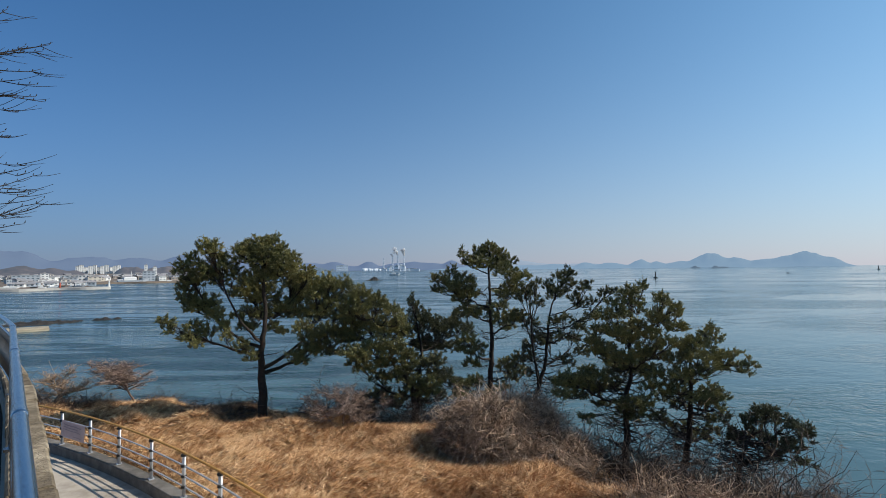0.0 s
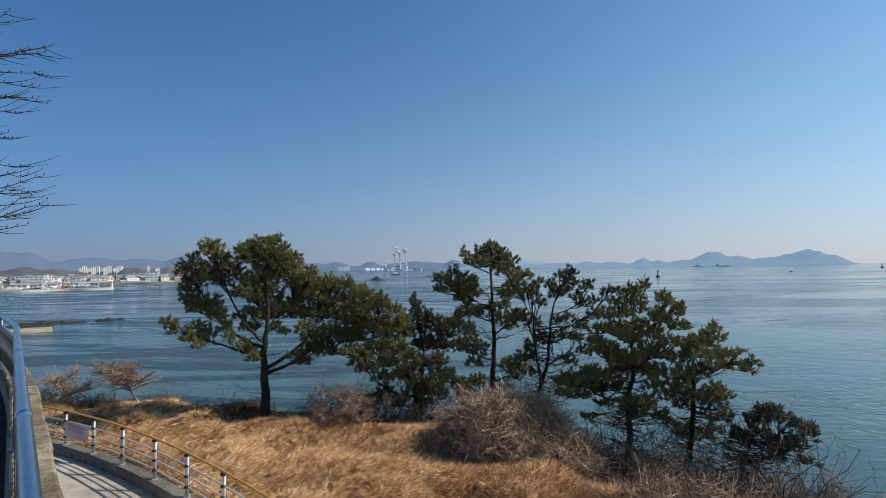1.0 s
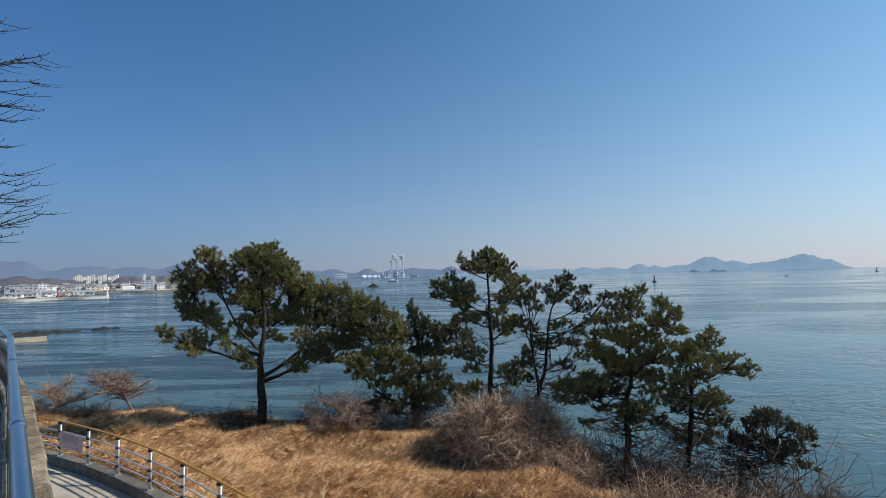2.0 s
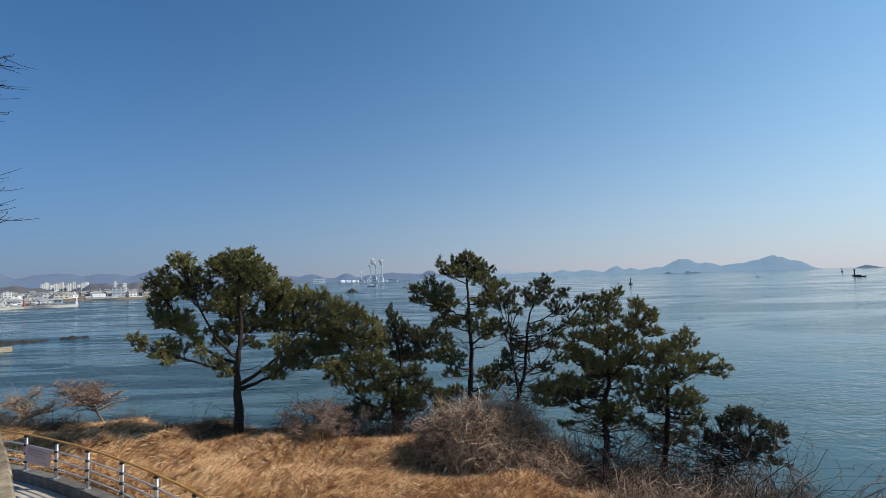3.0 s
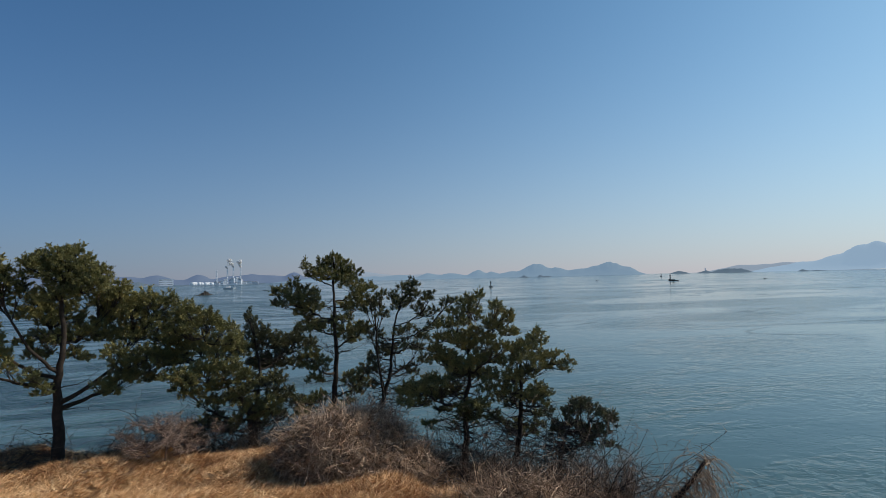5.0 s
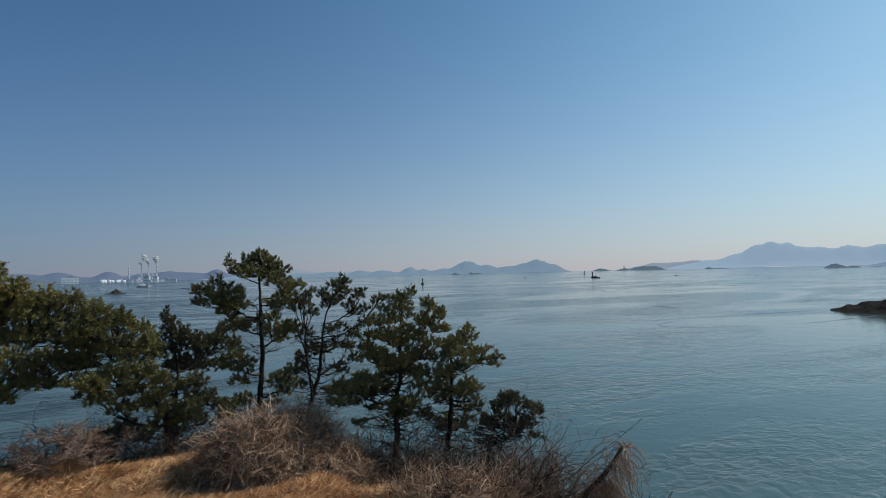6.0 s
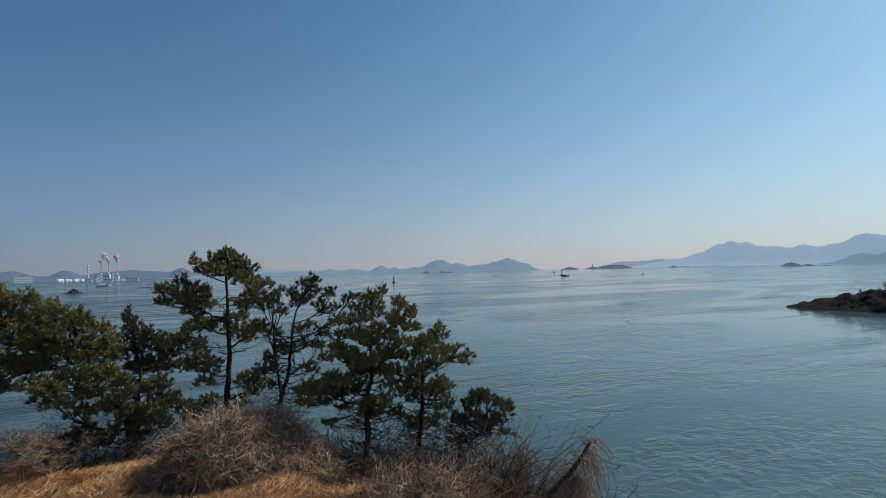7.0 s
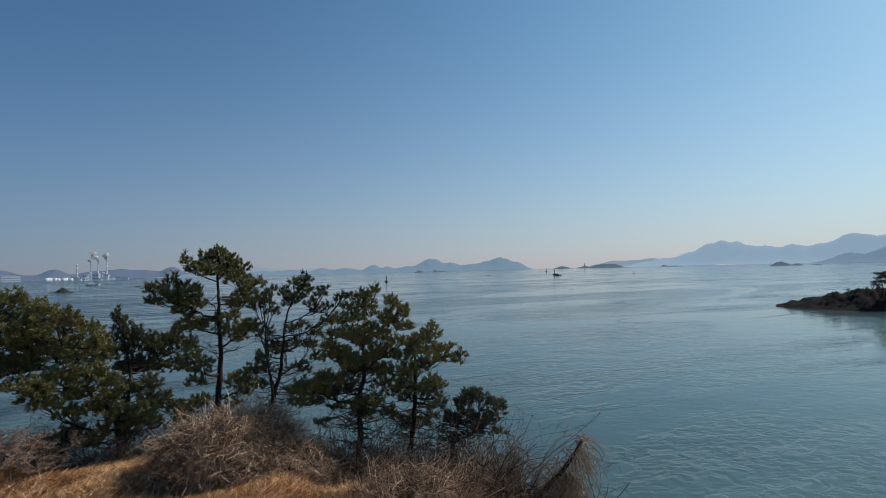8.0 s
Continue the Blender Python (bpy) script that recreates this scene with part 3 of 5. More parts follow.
class Pine:
    """A windswept pine. trunk: sideways offset and height of points up the stem; each bough carries pads of foliage, given by
    sideways offset, height, half width and half height. Sideways is across the line from the lookout."""

    def __init__(self, x, y, base_z, trunk, label, girth, seed, needles, density):
        self.rnd = rnd = np.random.default_rng(seed)
        foot = float(ground_z(x, y)) - 0.1
        self.root = thing("pine_tree", x, y, foot, label, "pine tree", "pines on the bank", turn=-math.degrees(math.atan2(x, y)))
        self.lift, self.needles, self.density = base_z - foot, needles, density
        ctrl = np.array([(trunk[0][0] - 0.05, 0, 0)] + [(a, rnd.normal(0, 0.10), b + self.lift) for a, b in trunk])
        self.line = along_curve(ctrl, 32)
        self.line[1:-1] += rnd.normal(0, 0.016, size=(30, 3))
        self.rad = girth * (1 - 0.85 * np.linspace(0, 1, 32) ** 0.9)
        self.rad[0] *= 1.35
        part("trunk", add_tube(Shape(), self.line, self.rad, 9), BARK, self.root, "dark furrowed pine trunk", smooth=True)
        self.twigs, self.leaves = Shape(), []

    def bough(self, fork, pads):
        rnd, line = self.rnd, self.line
        pads = np.array(pads)
        area = pads[:, 2] * pads[:, 3]
        mid_x, mid_z = np.average(pads[:, 0], weights=area), np.average(pads[:, 1], weights=area) + self.lift
        want = fork + self.lift if fork is not None else mid_z - 0.30 * abs(mid_x - line[16, 0]) - 0.25
        i = min(max(int(np.argmin(np.abs(line[:, 2] - want))), 6), 28)
        a = line[i]
        depth = rnd.uniform(-0.8, 0.8) * max(0.35, 1.2 - 0.25 * abs(mid_x))
        c = np.array([mid_x, depth, mid_z - 0.08])
        bend = np.array([0, 0.15 * rnd.normal(), -0.10 * np.linalg.norm(c - a)])
        path = along_curve([a, a * 0.55 + c * 0.45 + bend, c], 11)
        path[1:] += rnd.normal(0, 0.022, size=(10, 3))
        r0 = min(self.rad[i] * 0.65, 0.030 + 0.026 * np.linalg.norm(c - a))
        limb = add_tube(Shape(), path, np.linspace(r0, 0.018, 11), 7)
        for cx, cz, rx, rz in pads:
            p = np.array([cx, depth + rnd.normal(0, 0.22), cz + self.lift])
            k = int(np.argmin(np.linalg.norm(path - p, axis=1)))
            s = path[max(2, k - 2)]
            low = p - np.array([0, 0, 0.45 * rz])
            side = along_curve([s, (s + low) / 2 + rnd.normal(0, 0.06, size=3) - np.array([0, 0, 0.04]), low], 6)
            add_tube(limb, side, np.linspace(0.020, 0.010, 6), 5)
            self.pad(p, rx, rz, side)
        part("limb", limb, BARK, self.root, smooth=True)

    def pad(self, c, rx, rz, side):
        """Knobs of foliage that keep their distance, each a few upright brushes."""
        rnd = self.rnd
        ex, ey, ez = max(1.08 * rx, 0.18), max(1.1 * rx, 0.20), max(1.55 * rz, 0.17)
        count = int(self.density * (640 * rx * rz + 26))
        v = unit(rnd.normal(size=(count, 3)))
        v[:, 2] = np.where(v[:, 2] < -0.4, -v[:, 2] * 0.7, v[:, 2])
        knobs = c + v * rnd.uniform(0.25, 1.0, size=(count, 1)) * np.array([ex, ey, ez])
        keep = [0]
        for i in range(1, count):
            if np.min(np.linalg.norm((knobs[keep] - knobs[i]) * np.array([1, 0.7, 1.1]), axis=1)) > 0.118:
                keep.append(i)
        knobs, v = knobs[keep], v[keep]
        count, per = len(keep), 8
        out = unit(v * np.array([0.8, 0.8, 0.35]) + np.array([0, 0, 0.55]) + rnd.normal(0, 0.2, size=v.shape))
        dirs = unit(np.repeat(out, per, axis=0) + rnd.normal(0, 0.45, size=(count * per, 3)))
        base = np.repeat(knobs, per, axis=0) + rnd.normal(0, 0.026, size=(count * per, 3)) - dirs * 0.06
        self.leaves.append(shoots(base, dirs, rnd.uniform(0.08, 0.20, count * per), 22, 0.062, 0.0105, rnd))
        for q in knobs[::2]:
            s = side[rnd.integers(2, 6)]
            add_tube(self.twigs, [s, (s + q) / 2 + rnd.normal(0, 0.04, size=3), q], [0.011, 0.008, 0.005], 4, False)

    def finish(self, stubs):
        """Dead twigs on the stem, then the crown as one mesh."""
        rnd, line = self.rnd, self.line
        for k in range(stubs):
            a = line[rnd.integers(5, 24)]
            e = a + np.array([rnd.choice([-1, 1]) * rnd.uniform(0.4, 1.2), rnd.uniform(-0.7, 0.7), rnd.uniform(-0.25, 0.5)])
            p = along_curve([a, (a + e) / 2 + np.array([0, 0, -0.08]), e], 7)
            p[1:] += rnd.normal(0, 0.035, size=(6, 3))
            add_tube(self.twigs, p, np.linspace(0.020, 0.004, 7), 5, False)
            for j in range(3):
                s = p[rnd.integers(2, 7)]
                add_tube(self.twigs, [s, s + rnd.normal(0, 0.10, size=3), s + rnd.normal(0, 0.20, size=3)], [0.007, 0.005, 0.003], 3, False)
        tagged(part("twig_mass", self.twigs, BARK, self.root), kind="stuff")
        part("crown", tri_mesh("crown", np.concatenate(self.leaves), self.needles), self.needles, self.root, "tufted needle foliage in clumps")
        return self.root


def strands(shape, starts, dirs, lengths, radius, droop, wander, rnd, steps=6):
    """Many thin, wandering stems, three-sided."""
    n = len(starts)
    p = np.array(starts, dtype=float)
    d = np.array(dirs, dtype=float)
    pts = [p.copy()]
    for k in range(steps - 1):
        d = d + rnd.normal(0, wander, size=(n, 3)) + np.array([0, 0, -droop])
        d /= np.linalg.norm(d, axis=1)[:, None]
        p = p + d * (lengths / (steps - 1))[:, None]
        pts.append(p.copy())
    P = np.stack(pts, axis=1)
    t = np.gradient(P, axis=1)
    t /= np.linalg.norm(t, axis=2)[:, :, None] + 1e-9
    a = np.cross(t, rnd.normal(size=(n, 1, 3)))
    a /= np.linalg.norm(a, axis=2)[:, :, None] + 1e-9
    b = np.cross(t, a)
    r = (np.broadcast_to(radius, (n,))[:, None] * np.linspace(1, 0.35, steps)[None, :])[:, :, None]
    ring = np.stack([P + r * (math.cos(q) * a + math.sin(q) * b) for q in (0, 2.094, 4.189)], axis=2)
    verts = ring.reshape(-1, 3)
    i = np.arange(n)[:, None, None] * steps * 3
    k = np.arange(steps - 1)[None, :, None] * 3
    j = np.arange(3)[None, None, :]
    jj = (j + 1) % 3
    f = np.stack([i + k + j, i + k + jj, i + k + 3 + jj, i + k + 3 + j], axis=3).reshape(-1, 4)
    shape.add(verts, f)
    return P


def vine_mound(x, y, rx, ry, h, n, label, material=TWIG, seed=1, core=TWIG_DARK, lean=0.0, radius=0.0125, base=None, droop=0.14, snag=False, curl=0.30):
    """A heap of bare trailing stems over a thicket."""
    rnd = np.random.default_rng(seed)
    z0 = float(ground_z(x, y)) - 0.1 if base is None else base
    root = thing("vine_thicket", x, y, z0, label, "shrub", "leafless thickets", turn=-math.degrees(math.atan2(x, y)))

    def dome(count, inner):
        v = rnd.normal(size=(count, 3))
        v[:, 2] = np.abs(v[:, 2]) * 0.9
        v /= np.linalg.norm(v, axis=1)[:, None]
        bump = 1 + 0.16 * np.sin(5 * v[:, 0] + seed) * np.cos(4 * v[:, 1] + seed)
        s = rnd.uniform(inner, 1.0, size=count) * bump
        q = v * s[:, None] * np.array([rx, ry, 0.5 * h if snag else h])
        q[:, 0] += lean * q[:, 2]
        return q, v

    outer, inside = Shape(), Shape()
    q, v = dome(n, 0.86)
    d = np.cross(v, rnd.normal(size=v.shape)) + v * 0.10
    d /= np.linalg.norm(d, axis=1)[:, None]
    strands(outer, q, d, rnd.uniform(0.35, 1.1, n), rnd.uniform(0.6, 1.5, n) * radius, droop, curl, rnd, 4)
    # inner stems get a darker material that stands for shade inside the heap
    m = n // 5
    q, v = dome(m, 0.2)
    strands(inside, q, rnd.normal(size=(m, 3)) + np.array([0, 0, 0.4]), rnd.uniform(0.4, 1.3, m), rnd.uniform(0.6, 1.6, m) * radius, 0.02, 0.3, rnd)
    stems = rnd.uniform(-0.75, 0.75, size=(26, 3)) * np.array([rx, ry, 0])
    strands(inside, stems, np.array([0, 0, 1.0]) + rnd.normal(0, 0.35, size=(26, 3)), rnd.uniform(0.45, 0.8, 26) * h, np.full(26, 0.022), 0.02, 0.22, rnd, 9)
    if snag:
        # two leaning dead trunks with climbers hanging from them
        for k, (foot_x, tip_x, top) in enumerate(((-2.3, 0.0, 1.0), (-1.3, -0.45, 0.72))):
            p = along_curve([(foot_x, 0.1 * k, 0.15), (foot_x * 0.62, 0.05, 0.38 * top * h), (foot_x * 0.25 + tip_x * 0.7, 0, 0.72 * top * h), (tip_x, 0, 0.98 * top * h)], 14)
            p[1:] += rnd.normal(0, 0.03, size=(13, 3))
            part("dead_trunk", add_tube(Shape(), p, np.linspace(0.12, 0.04, 14), 7), BARK, root, "leaning dead trunk", smooth=True)
            m = 480
            at = p[rnd.integers(3, 14, m)] + rnd.normal(0, 0.14, size=(m, 3))
            out = rnd.normal(size=(m, 3)) * np.array([1, 0.8, 0.5]) + np.array([0.25, 0, 0.1])
            strands(outer, at, out, rnd.uniform(0.3, 1.5, m), rnd.uniform(0.6, 1.5, m) * radius, 0.42, 0.25, rnd, 7)
    tagged(part("outer_tangle", outer, material, root), kind="stuff")
    tagged(part("inner_tangle", inside, core, root, "tangled inner stems, coloured dark for the shade inside"), kind="stuff")
    return root


def bare_tree(x, y, height, spread, label, seed=1, material=TWIG_GREY, lean=(0, 0), fine=7, trunk_r=0.06, base=None, levels=4, flat=0.35, stem=0.34, stems=1):
    rnd = np.random.default_rng(seed)
    z0 = float(ground_z(x, y)) - 0.1 if base is None else base
    root = thing("bare_tree", x, y, z0, label, "tree", "leafless trees", turn=-math.degrees(math.atan2(x, y)))
    trunk, limbs, twigs = Shape(), Shape(), Shape()

    def grow(p, d, ln, r, level):
        k = 6 if level < 3 else 4
        pts = [p]
        for i in range(k):
            d = d + rnd.normal(0, 0.13 if stems == 1 else 0.17, 3) + np.array([0, 0, 0.02])
            d /= np.linalg.norm(d)
            pts.append(pts[-1] + d * ln / k)
        tgt = trunk if level == 0 else (limbs if level < 3 else twigs)
        add_tube(tgt, pts, np.linspace(r, r * 0.55, k + 1), 7 if level == 0 else (5 if level < 3 else 3), level < 2)
        if level >= levels:
            return
        for i in range(fine if level else 5):
            at = pts[rnd.integers(2, k + 1)]
            side = rnd.normal(size=3)
            side[2] = abs(side[2]) * flat
            side = side / np.linalg.norm(side) * spread
            nd = d * 0.75 + side + np.array([lean[0], lean[1], 0]) * 0.3
            nd /= np.linalg.norm(nd)
            grow(at, nd, ln * rnd.uniform(0.5, 0.8), r * 0.66, level + 1)

    for k in range(stems):
        fan = 0.0 if stems == 1 else 0.8 * (2 * k / (stems - 1) - 1)
        up = np.array([lean[0] + fan, lean[1] + (rnd.normal(0, 0.3) if stems > 1 else 0.0), 1.0])
        grow(np.array([0.12 * fan, 0, 0]), up / np.linalg.norm(up), height * stem * (1 if stems == 1 else rnd.uniform(0.85, 1.15)), trunk_r, 0)
    part("trunk", trunk, material, root, smooth=True)
    tagged(part("branching", limbs, material, root, smooth=True), kind="stuff")
    tagged(part("twig_mass", twigs, material, root, "fine bare twigs"), kind="stuff")
    return root


def bramble(x, y, w, d, h, canes, label, material=TWIG, seed=1, core=TWIG_DARK, droop=0.30, spread=0.45, twig=10, radius=0.011, fall=0.22):
    """A leafless thicket: arching canes that rise from the ground over an area and carry tangled twigs."""
    rnd = np.random.default_rng(seed)
    canes = int(1.5 * canes)
    z0 = float(ground_z(x, y)) - 0.1
    root = thing("bramble", x, y, z0, label, "shrub", "leafless thickets", turn=-math.degrees(math.atan2(x, y)))
    out = np.array([x, y]) / math.hypot(x, y)
    a, r = rnd.uniform(0, 2 * math.pi, canes), np.sqrt(rnd.uniform(0, 1, canes))
    px, py = r * np.cos(a) * w, r * np.sin(a) * d
    wx, wy = x + px * out[1] + py * out[0], y - px * out[0] + py * out[1]
    pz = ground_z(wx, wy) - z0 - 0.05
    top = 1.3 * h * (1 - 0.68 * r ** 2) * (0.8 + 0.35 * np.sin(2.3 * px + seed) * np.cos(1.7 * py + seed)) - 0.4 * pz
    start = np.stack([px, py, pz], axis=1)
    dirs = unit(np.array([0, 0, 1.0]) + rnd.normal(0, spread, size=(canes, 3)) * np.array([1, 1, 0.3]))
    stems, fine = Shape(), Shape()
    P = strands(stems, start, dirs, np.clip(top, 0.3, 1.1 * h) * rnd.uniform(0.65, 1.08, canes), rnd.uniform(0.7, 1.7, canes) * radius, droop * 0.75, 0.26, rnd, 7)
    n = int(0.62 * canes * twig)
    i, k = rnd.integers(0, canes, n), rnd.integers(2, 7, n)
    at = P[i, k] + rnd.normal(0, 0.02, size=(n, 3))
    strands(fine, at, rnd.normal(size=(n, 3)) + np.array([0, 0, 0.15]), rnd.uniform(0.15, 0.6, n), rnd.uniform(0.5, 1.2, n) * radius * 0.60, fall, 0.5, rnd, 3)
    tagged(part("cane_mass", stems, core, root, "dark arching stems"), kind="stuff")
    tagged(part("twig_mass", fine, material, root, "tangle of fine bare twigs"), kind="stuff")
    return root


# ---- the row of pines ----
broad_pine = Pine(-6.98, 19.81, 10.37, [(-0.08, 0.7), (-0.12, 1.54), (-0.14, 2.27), (-0.06, 2.99), (-0.0, 4.04), (-0.1, 5.53), (-0.06, 6.28)],
            "broad windswept pine with forked low limbs at the grass edge", 0.2, 11, NEEDLE, 1.0)
broad_pine.bough(None, [(-0.14, 6.55, 0.52, 0.31), (0.29, 6.7, 0.26, 0.24), (-0.67, 6.14, 0.52, 0.42), (-0.94, 6.31, 0.24, 0.21), (-0.04, 6.0, 0.61, 0.47), (0.61, 6.2, 0.35, 0.35), (0.55, 5.55, 0.61, 0.47), (-0.1, 5.32, 0.57, 0.42), (0.95, 5.8, 0.42, 0.42)])
broad_pine.bough(2.78, [(-1.96, 6.37, 0.47, 0.31), (-1.67, 5.95, 0.42, 0.31), (-2.56, 6.05, 0.21, 0.17), (-2.31, 5.84, 0.21, 0.14), (-2.08, 5.49, 0.52, 0.31), (-1.67, 5.23, 0.38, 0.31), (-1.09, 5.52, 0.38, 0.26), (-1.4, 5.78, 0.21, 0.21)])
broad_pine.bough(2.54, [(-2.83, 5.7, 0.38, 0.26), (-3.12, 5.57, 0.21, 0.14), (-2.52, 5.2, 0.47, 0.31), (-2.96, 4.98, 0.24, 0.26), (-2.75, 4.57, 0.38, 0.38), (-2.41, 4.19, 0.47, 0.35), (-2.02, 4.31, 0.4, 0.31), (-1.81, 3.91, 0.33, 0.26)])
broad_pine.bough(2.33, [(-3.3, 3.7, 0.24, 0.19), (-3.45, 3.83, 0.19, 0.12), (-3.23, 3.42, 0.17, 0.12), (-2.51, 3.56, 0.33, 0.19), (-2.64, 3.12, 0.38, 0.24), (-2.12, 3.21, 0.33, 0.26), (-2.4, 2.88, 0.21, 0.12), (-1.48, 3.48, 0.26, 0.26), (-1.37, 3.07, 0.26, 0.19)])
broad_pine.bough(None, [(-0.67, 5.0, 0.52, 0.38), (-1.05, 4.69, 0.33, 0.19), (-0.41, 4.44, 0.42, 0.38), (0.09, 4.63, 0.52, 0.47), (-0.59, 3.83, 0.38, 0.28), (-1.08, 3.82, 0.28, 0.12), (-0.1, 3.79, 0.42, 0.33), (-0.89, 3.31, 0.26, 0.19), (-0.52, 3.36, 0.28, 0.21)])
broad_pine.bough(2.2, [(-0.85, 2.73, 0.26, 0.19), (-0.52, 2.24, 0.24, 0.19), (-0.7, 2.51, 0.24, 0.17)])
broad_pine.bough(None, [(1.09, 5.06, 0.52, 0.47), (1.59, 5.26, 0.42, 0.42), (1.4, 4.47, 0.52, 0.47), (1.09, 3.84, 0.52, 0.42), (0.49, 3.97, 0.47, 0.42), (0.29, 3.28, 0.35, 0.19), (0.68, 3.14, 0.24, 0.12)])
broad_pine.bough(1.73, [(1.92, 4.67, 0.52, 0.47), (2.43, 4.87, 0.42, 0.42), (2.55, 4.19, 0.52, 0.47), (1.91, 3.79, 0.57, 0.42), (3.09, 4.93, 0.33, 0.28), (3.3, 4.37, 0.4, 0.38), (2.94, 3.58, 0.52, 0.42)])
broad_pine.bough(1.52, [(2.29, 3.1, 0.57, 0.33), (1.66, 2.93, 0.42, 0.24), (1.37, 3.3, 0.4, 0.24), (1.59, 2.37, 0.52, 0.31), (2.12, 2.58, 0.4, 0.26), (1.24, 2.08, 0.28, 0.19), (0.96, 2.33, 0.24, 0.14), (2.76, 2.92, 0.47, 0.33), (2.5, 2.28, 0.28, 0.17)])
broad_pine.finish(14)
low_pine = Pine(-1.22, 19.96, 9.88, [(0.05, 0.63), (-0.03, 1.28), (-0.41, 1.95), (-0.95, 2.62), (-1.33, 3.29)],
            "low yellow-green pine leaning over the bank", 0.15, 12, NEEDLE, 1.1)
low_pine.bough(None, [(-1.98, 5.08, 0.44, 0.3), (-1.43, 4.67, 0.49, 0.37), (-2.03, 4.48, 0.42, 0.37), (-0.88, 4.41, 0.44, 0.25), (-0.5, 4.07, 0.35, 0.25), (-2.37, 4.58, 0.35, 0.3)])
low_pine.bough(None, [(-1.74, 3.82, 0.59, 0.42), (-2.38, 3.42, 0.49, 0.4), (-1.06, 3.66, 0.49, 0.4), (-0.42, 3.55, 0.42, 0.4), (-2.42, 3.98, 0.4, 0.35)])
low_pine.bough(None, [(-0.77, 3.0, 0.59, 0.35), (-0.22, 2.76, 0.37, 0.3), (-1.5, 3.04, 0.59, 0.35), (-2.05, 2.9, 0.44, 0.25), (-1.08, 2.48, 0.49, 0.27), (-2.47, 2.92, 0.4, 0.22)])
low_pine.bough(1.24, [(-0.27, 2.11, 0.44, 0.27), (0.07, 1.71, 0.44, 0.25), (0.63, 1.54, 0.44, 0.27), (0.8, 1.31, 0.25, 0.17), (0.27, 1.26, 0.3, 0.17), (-0.66, 1.96, 0.32, 0.2)])
low_pine.bough(None, [(-1.93, 2.21, 0.44, 0.22), (-1.3, 1.79, 0.4, 0.22), (-1.65, 1.05, 0.32, 0.2), (-0.46, 1.05, 0.3, 0.2), (-2.29, 2.44, 0.35, 0.2), (-1.02, 0.92, 0.3, 0.17)])
low_pine.finish(14)
choked_pine = Pine(-0.37, 22.5, 9.86, [(-0.8, 0.19), (-0.74, 1.16), (-0.61, 2.37), (-0.79, 3.6), (-1.02, 4.47)],
            "dull dark pine choked by climbing stems", 0.13, 13, NEEDLE_DARK, 1.0)
choked_pine.bough(None, [(-1.06, 4.7, 0.19, 0.22), (-0.9, 4.25, 0.32, 0.28), (-0.54, 3.84, 0.44, 0.32), (-0.05, 3.57, 0.51, 0.35), (-1.13, 3.86, 0.25, 0.22), (-0.74, 3.31, 0.41, 0.32)])
choked_pine.bough(None, [(0.24, 3.07, 0.57, 0.35), (-0.27, 2.55, 0.63, 0.35), (-0.81, 2.57, 0.41, 0.32), (0.74, 3.49, 0.44, 0.32), (1.13, 3.88, 0.35, 0.25), (1.36, 3.22, 0.41, 0.32), (0.72, 2.51, 0.44, 0.28)])
choked_pine.bough(None, [(-0.08, 2.05, 0.57, 0.28), (-0.82, 1.96, 0.38, 0.25), (0.45, 1.34, 0.44, 0.28), (-0.09, 1.47, 0.38, 0.25), (0.94, 1.07, 0.41, 0.22), (1.18, 0.67, 0.41, 0.25), (1.68, 0.99, 0.41, 0.25)])
choked_pine.bough(None, [(-2.54, 0.15, 0.41, 0.28), (-3.02, -0.07, 0.35, 0.19), (-1.82, 0.01, 0.35, 0.25), (-3.25, 0.42, 0.28, 0.19), (-2.25, 0.61, 0.28, 0.19), (-3.59, 0.06, 0.32, 0.25), (-0.61, 0.13, 0.38, 0.25), (0.18, 0.33, 0.38, 0.25)])
choked_pine.finish(60)
tall_pine = Pine(1.96, 20.91, 10.14, [(-0.09, 0.4), (-0.06, 1.32), (0.02, 2.46), (0.0, 3.62), (-0.04, 4.78), (-0.06, 5.72), (-0.04, 6.38)],
            "tall upright pine with layered branches above the sea", 0.15, 14, NEEDLE, 0.9)
tall_pine.bough(None, [(-0.03, 6.61, 0.41, 0.24), (-0.42, 6.39, 0.41, 0.27), (0.34, 6.37, 0.33, 0.24), (-0.43, 5.97, 0.52, 0.27), (0.28, 5.9, 0.46, 0.33), (0.8, 6.12, 0.27, 0.19)])
tall_pine.bough(None, [(-1.12, 6.36, 0.19, 0.19), (-0.89, 6.12, 0.22, 0.19)])
tall_pine.bough(None, [(0.65, 5.65, 0.49, 0.27), (1.25, 5.45, 0.41, 0.22), (0.87, 5.18, 0.35, 0.22)])
tall_pine.bough(None, [(-1.61, 5.65, 0.27, 0.22), (-2.09, 5.31, 0.41, 0.22), (-2.3, 5.45, 0.19, 0.14), (-2.22, 4.94, 0.22, 0.19), (-1.58, 5.01, 0.46, 0.35), (-1.01, 5.23, 0.43, 0.33), (-0.93, 4.76, 0.46, 0.27), (-1.29, 4.54, 0.41, 0.22)])
tall_pine.bough(None, [(0.62, 4.72, 0.49, 0.27), (1.18, 4.82, 0.35, 0.22), (0.37, 4.26, 0.38, 0.16)])
tall_pine.bough(None, [(-1.06, 4.11, 0.35, 0.22), (-0.67, 3.94, 0.41, 0.27), (-0.13, 4.04, 0.24, 0.22)])
tall_pine.bough(None, [(0.36, 3.7, 0.38, 0.27), (0.92, 3.78, 0.41, 0.33), (0.72, 3.37, 0.3, 0.14)])
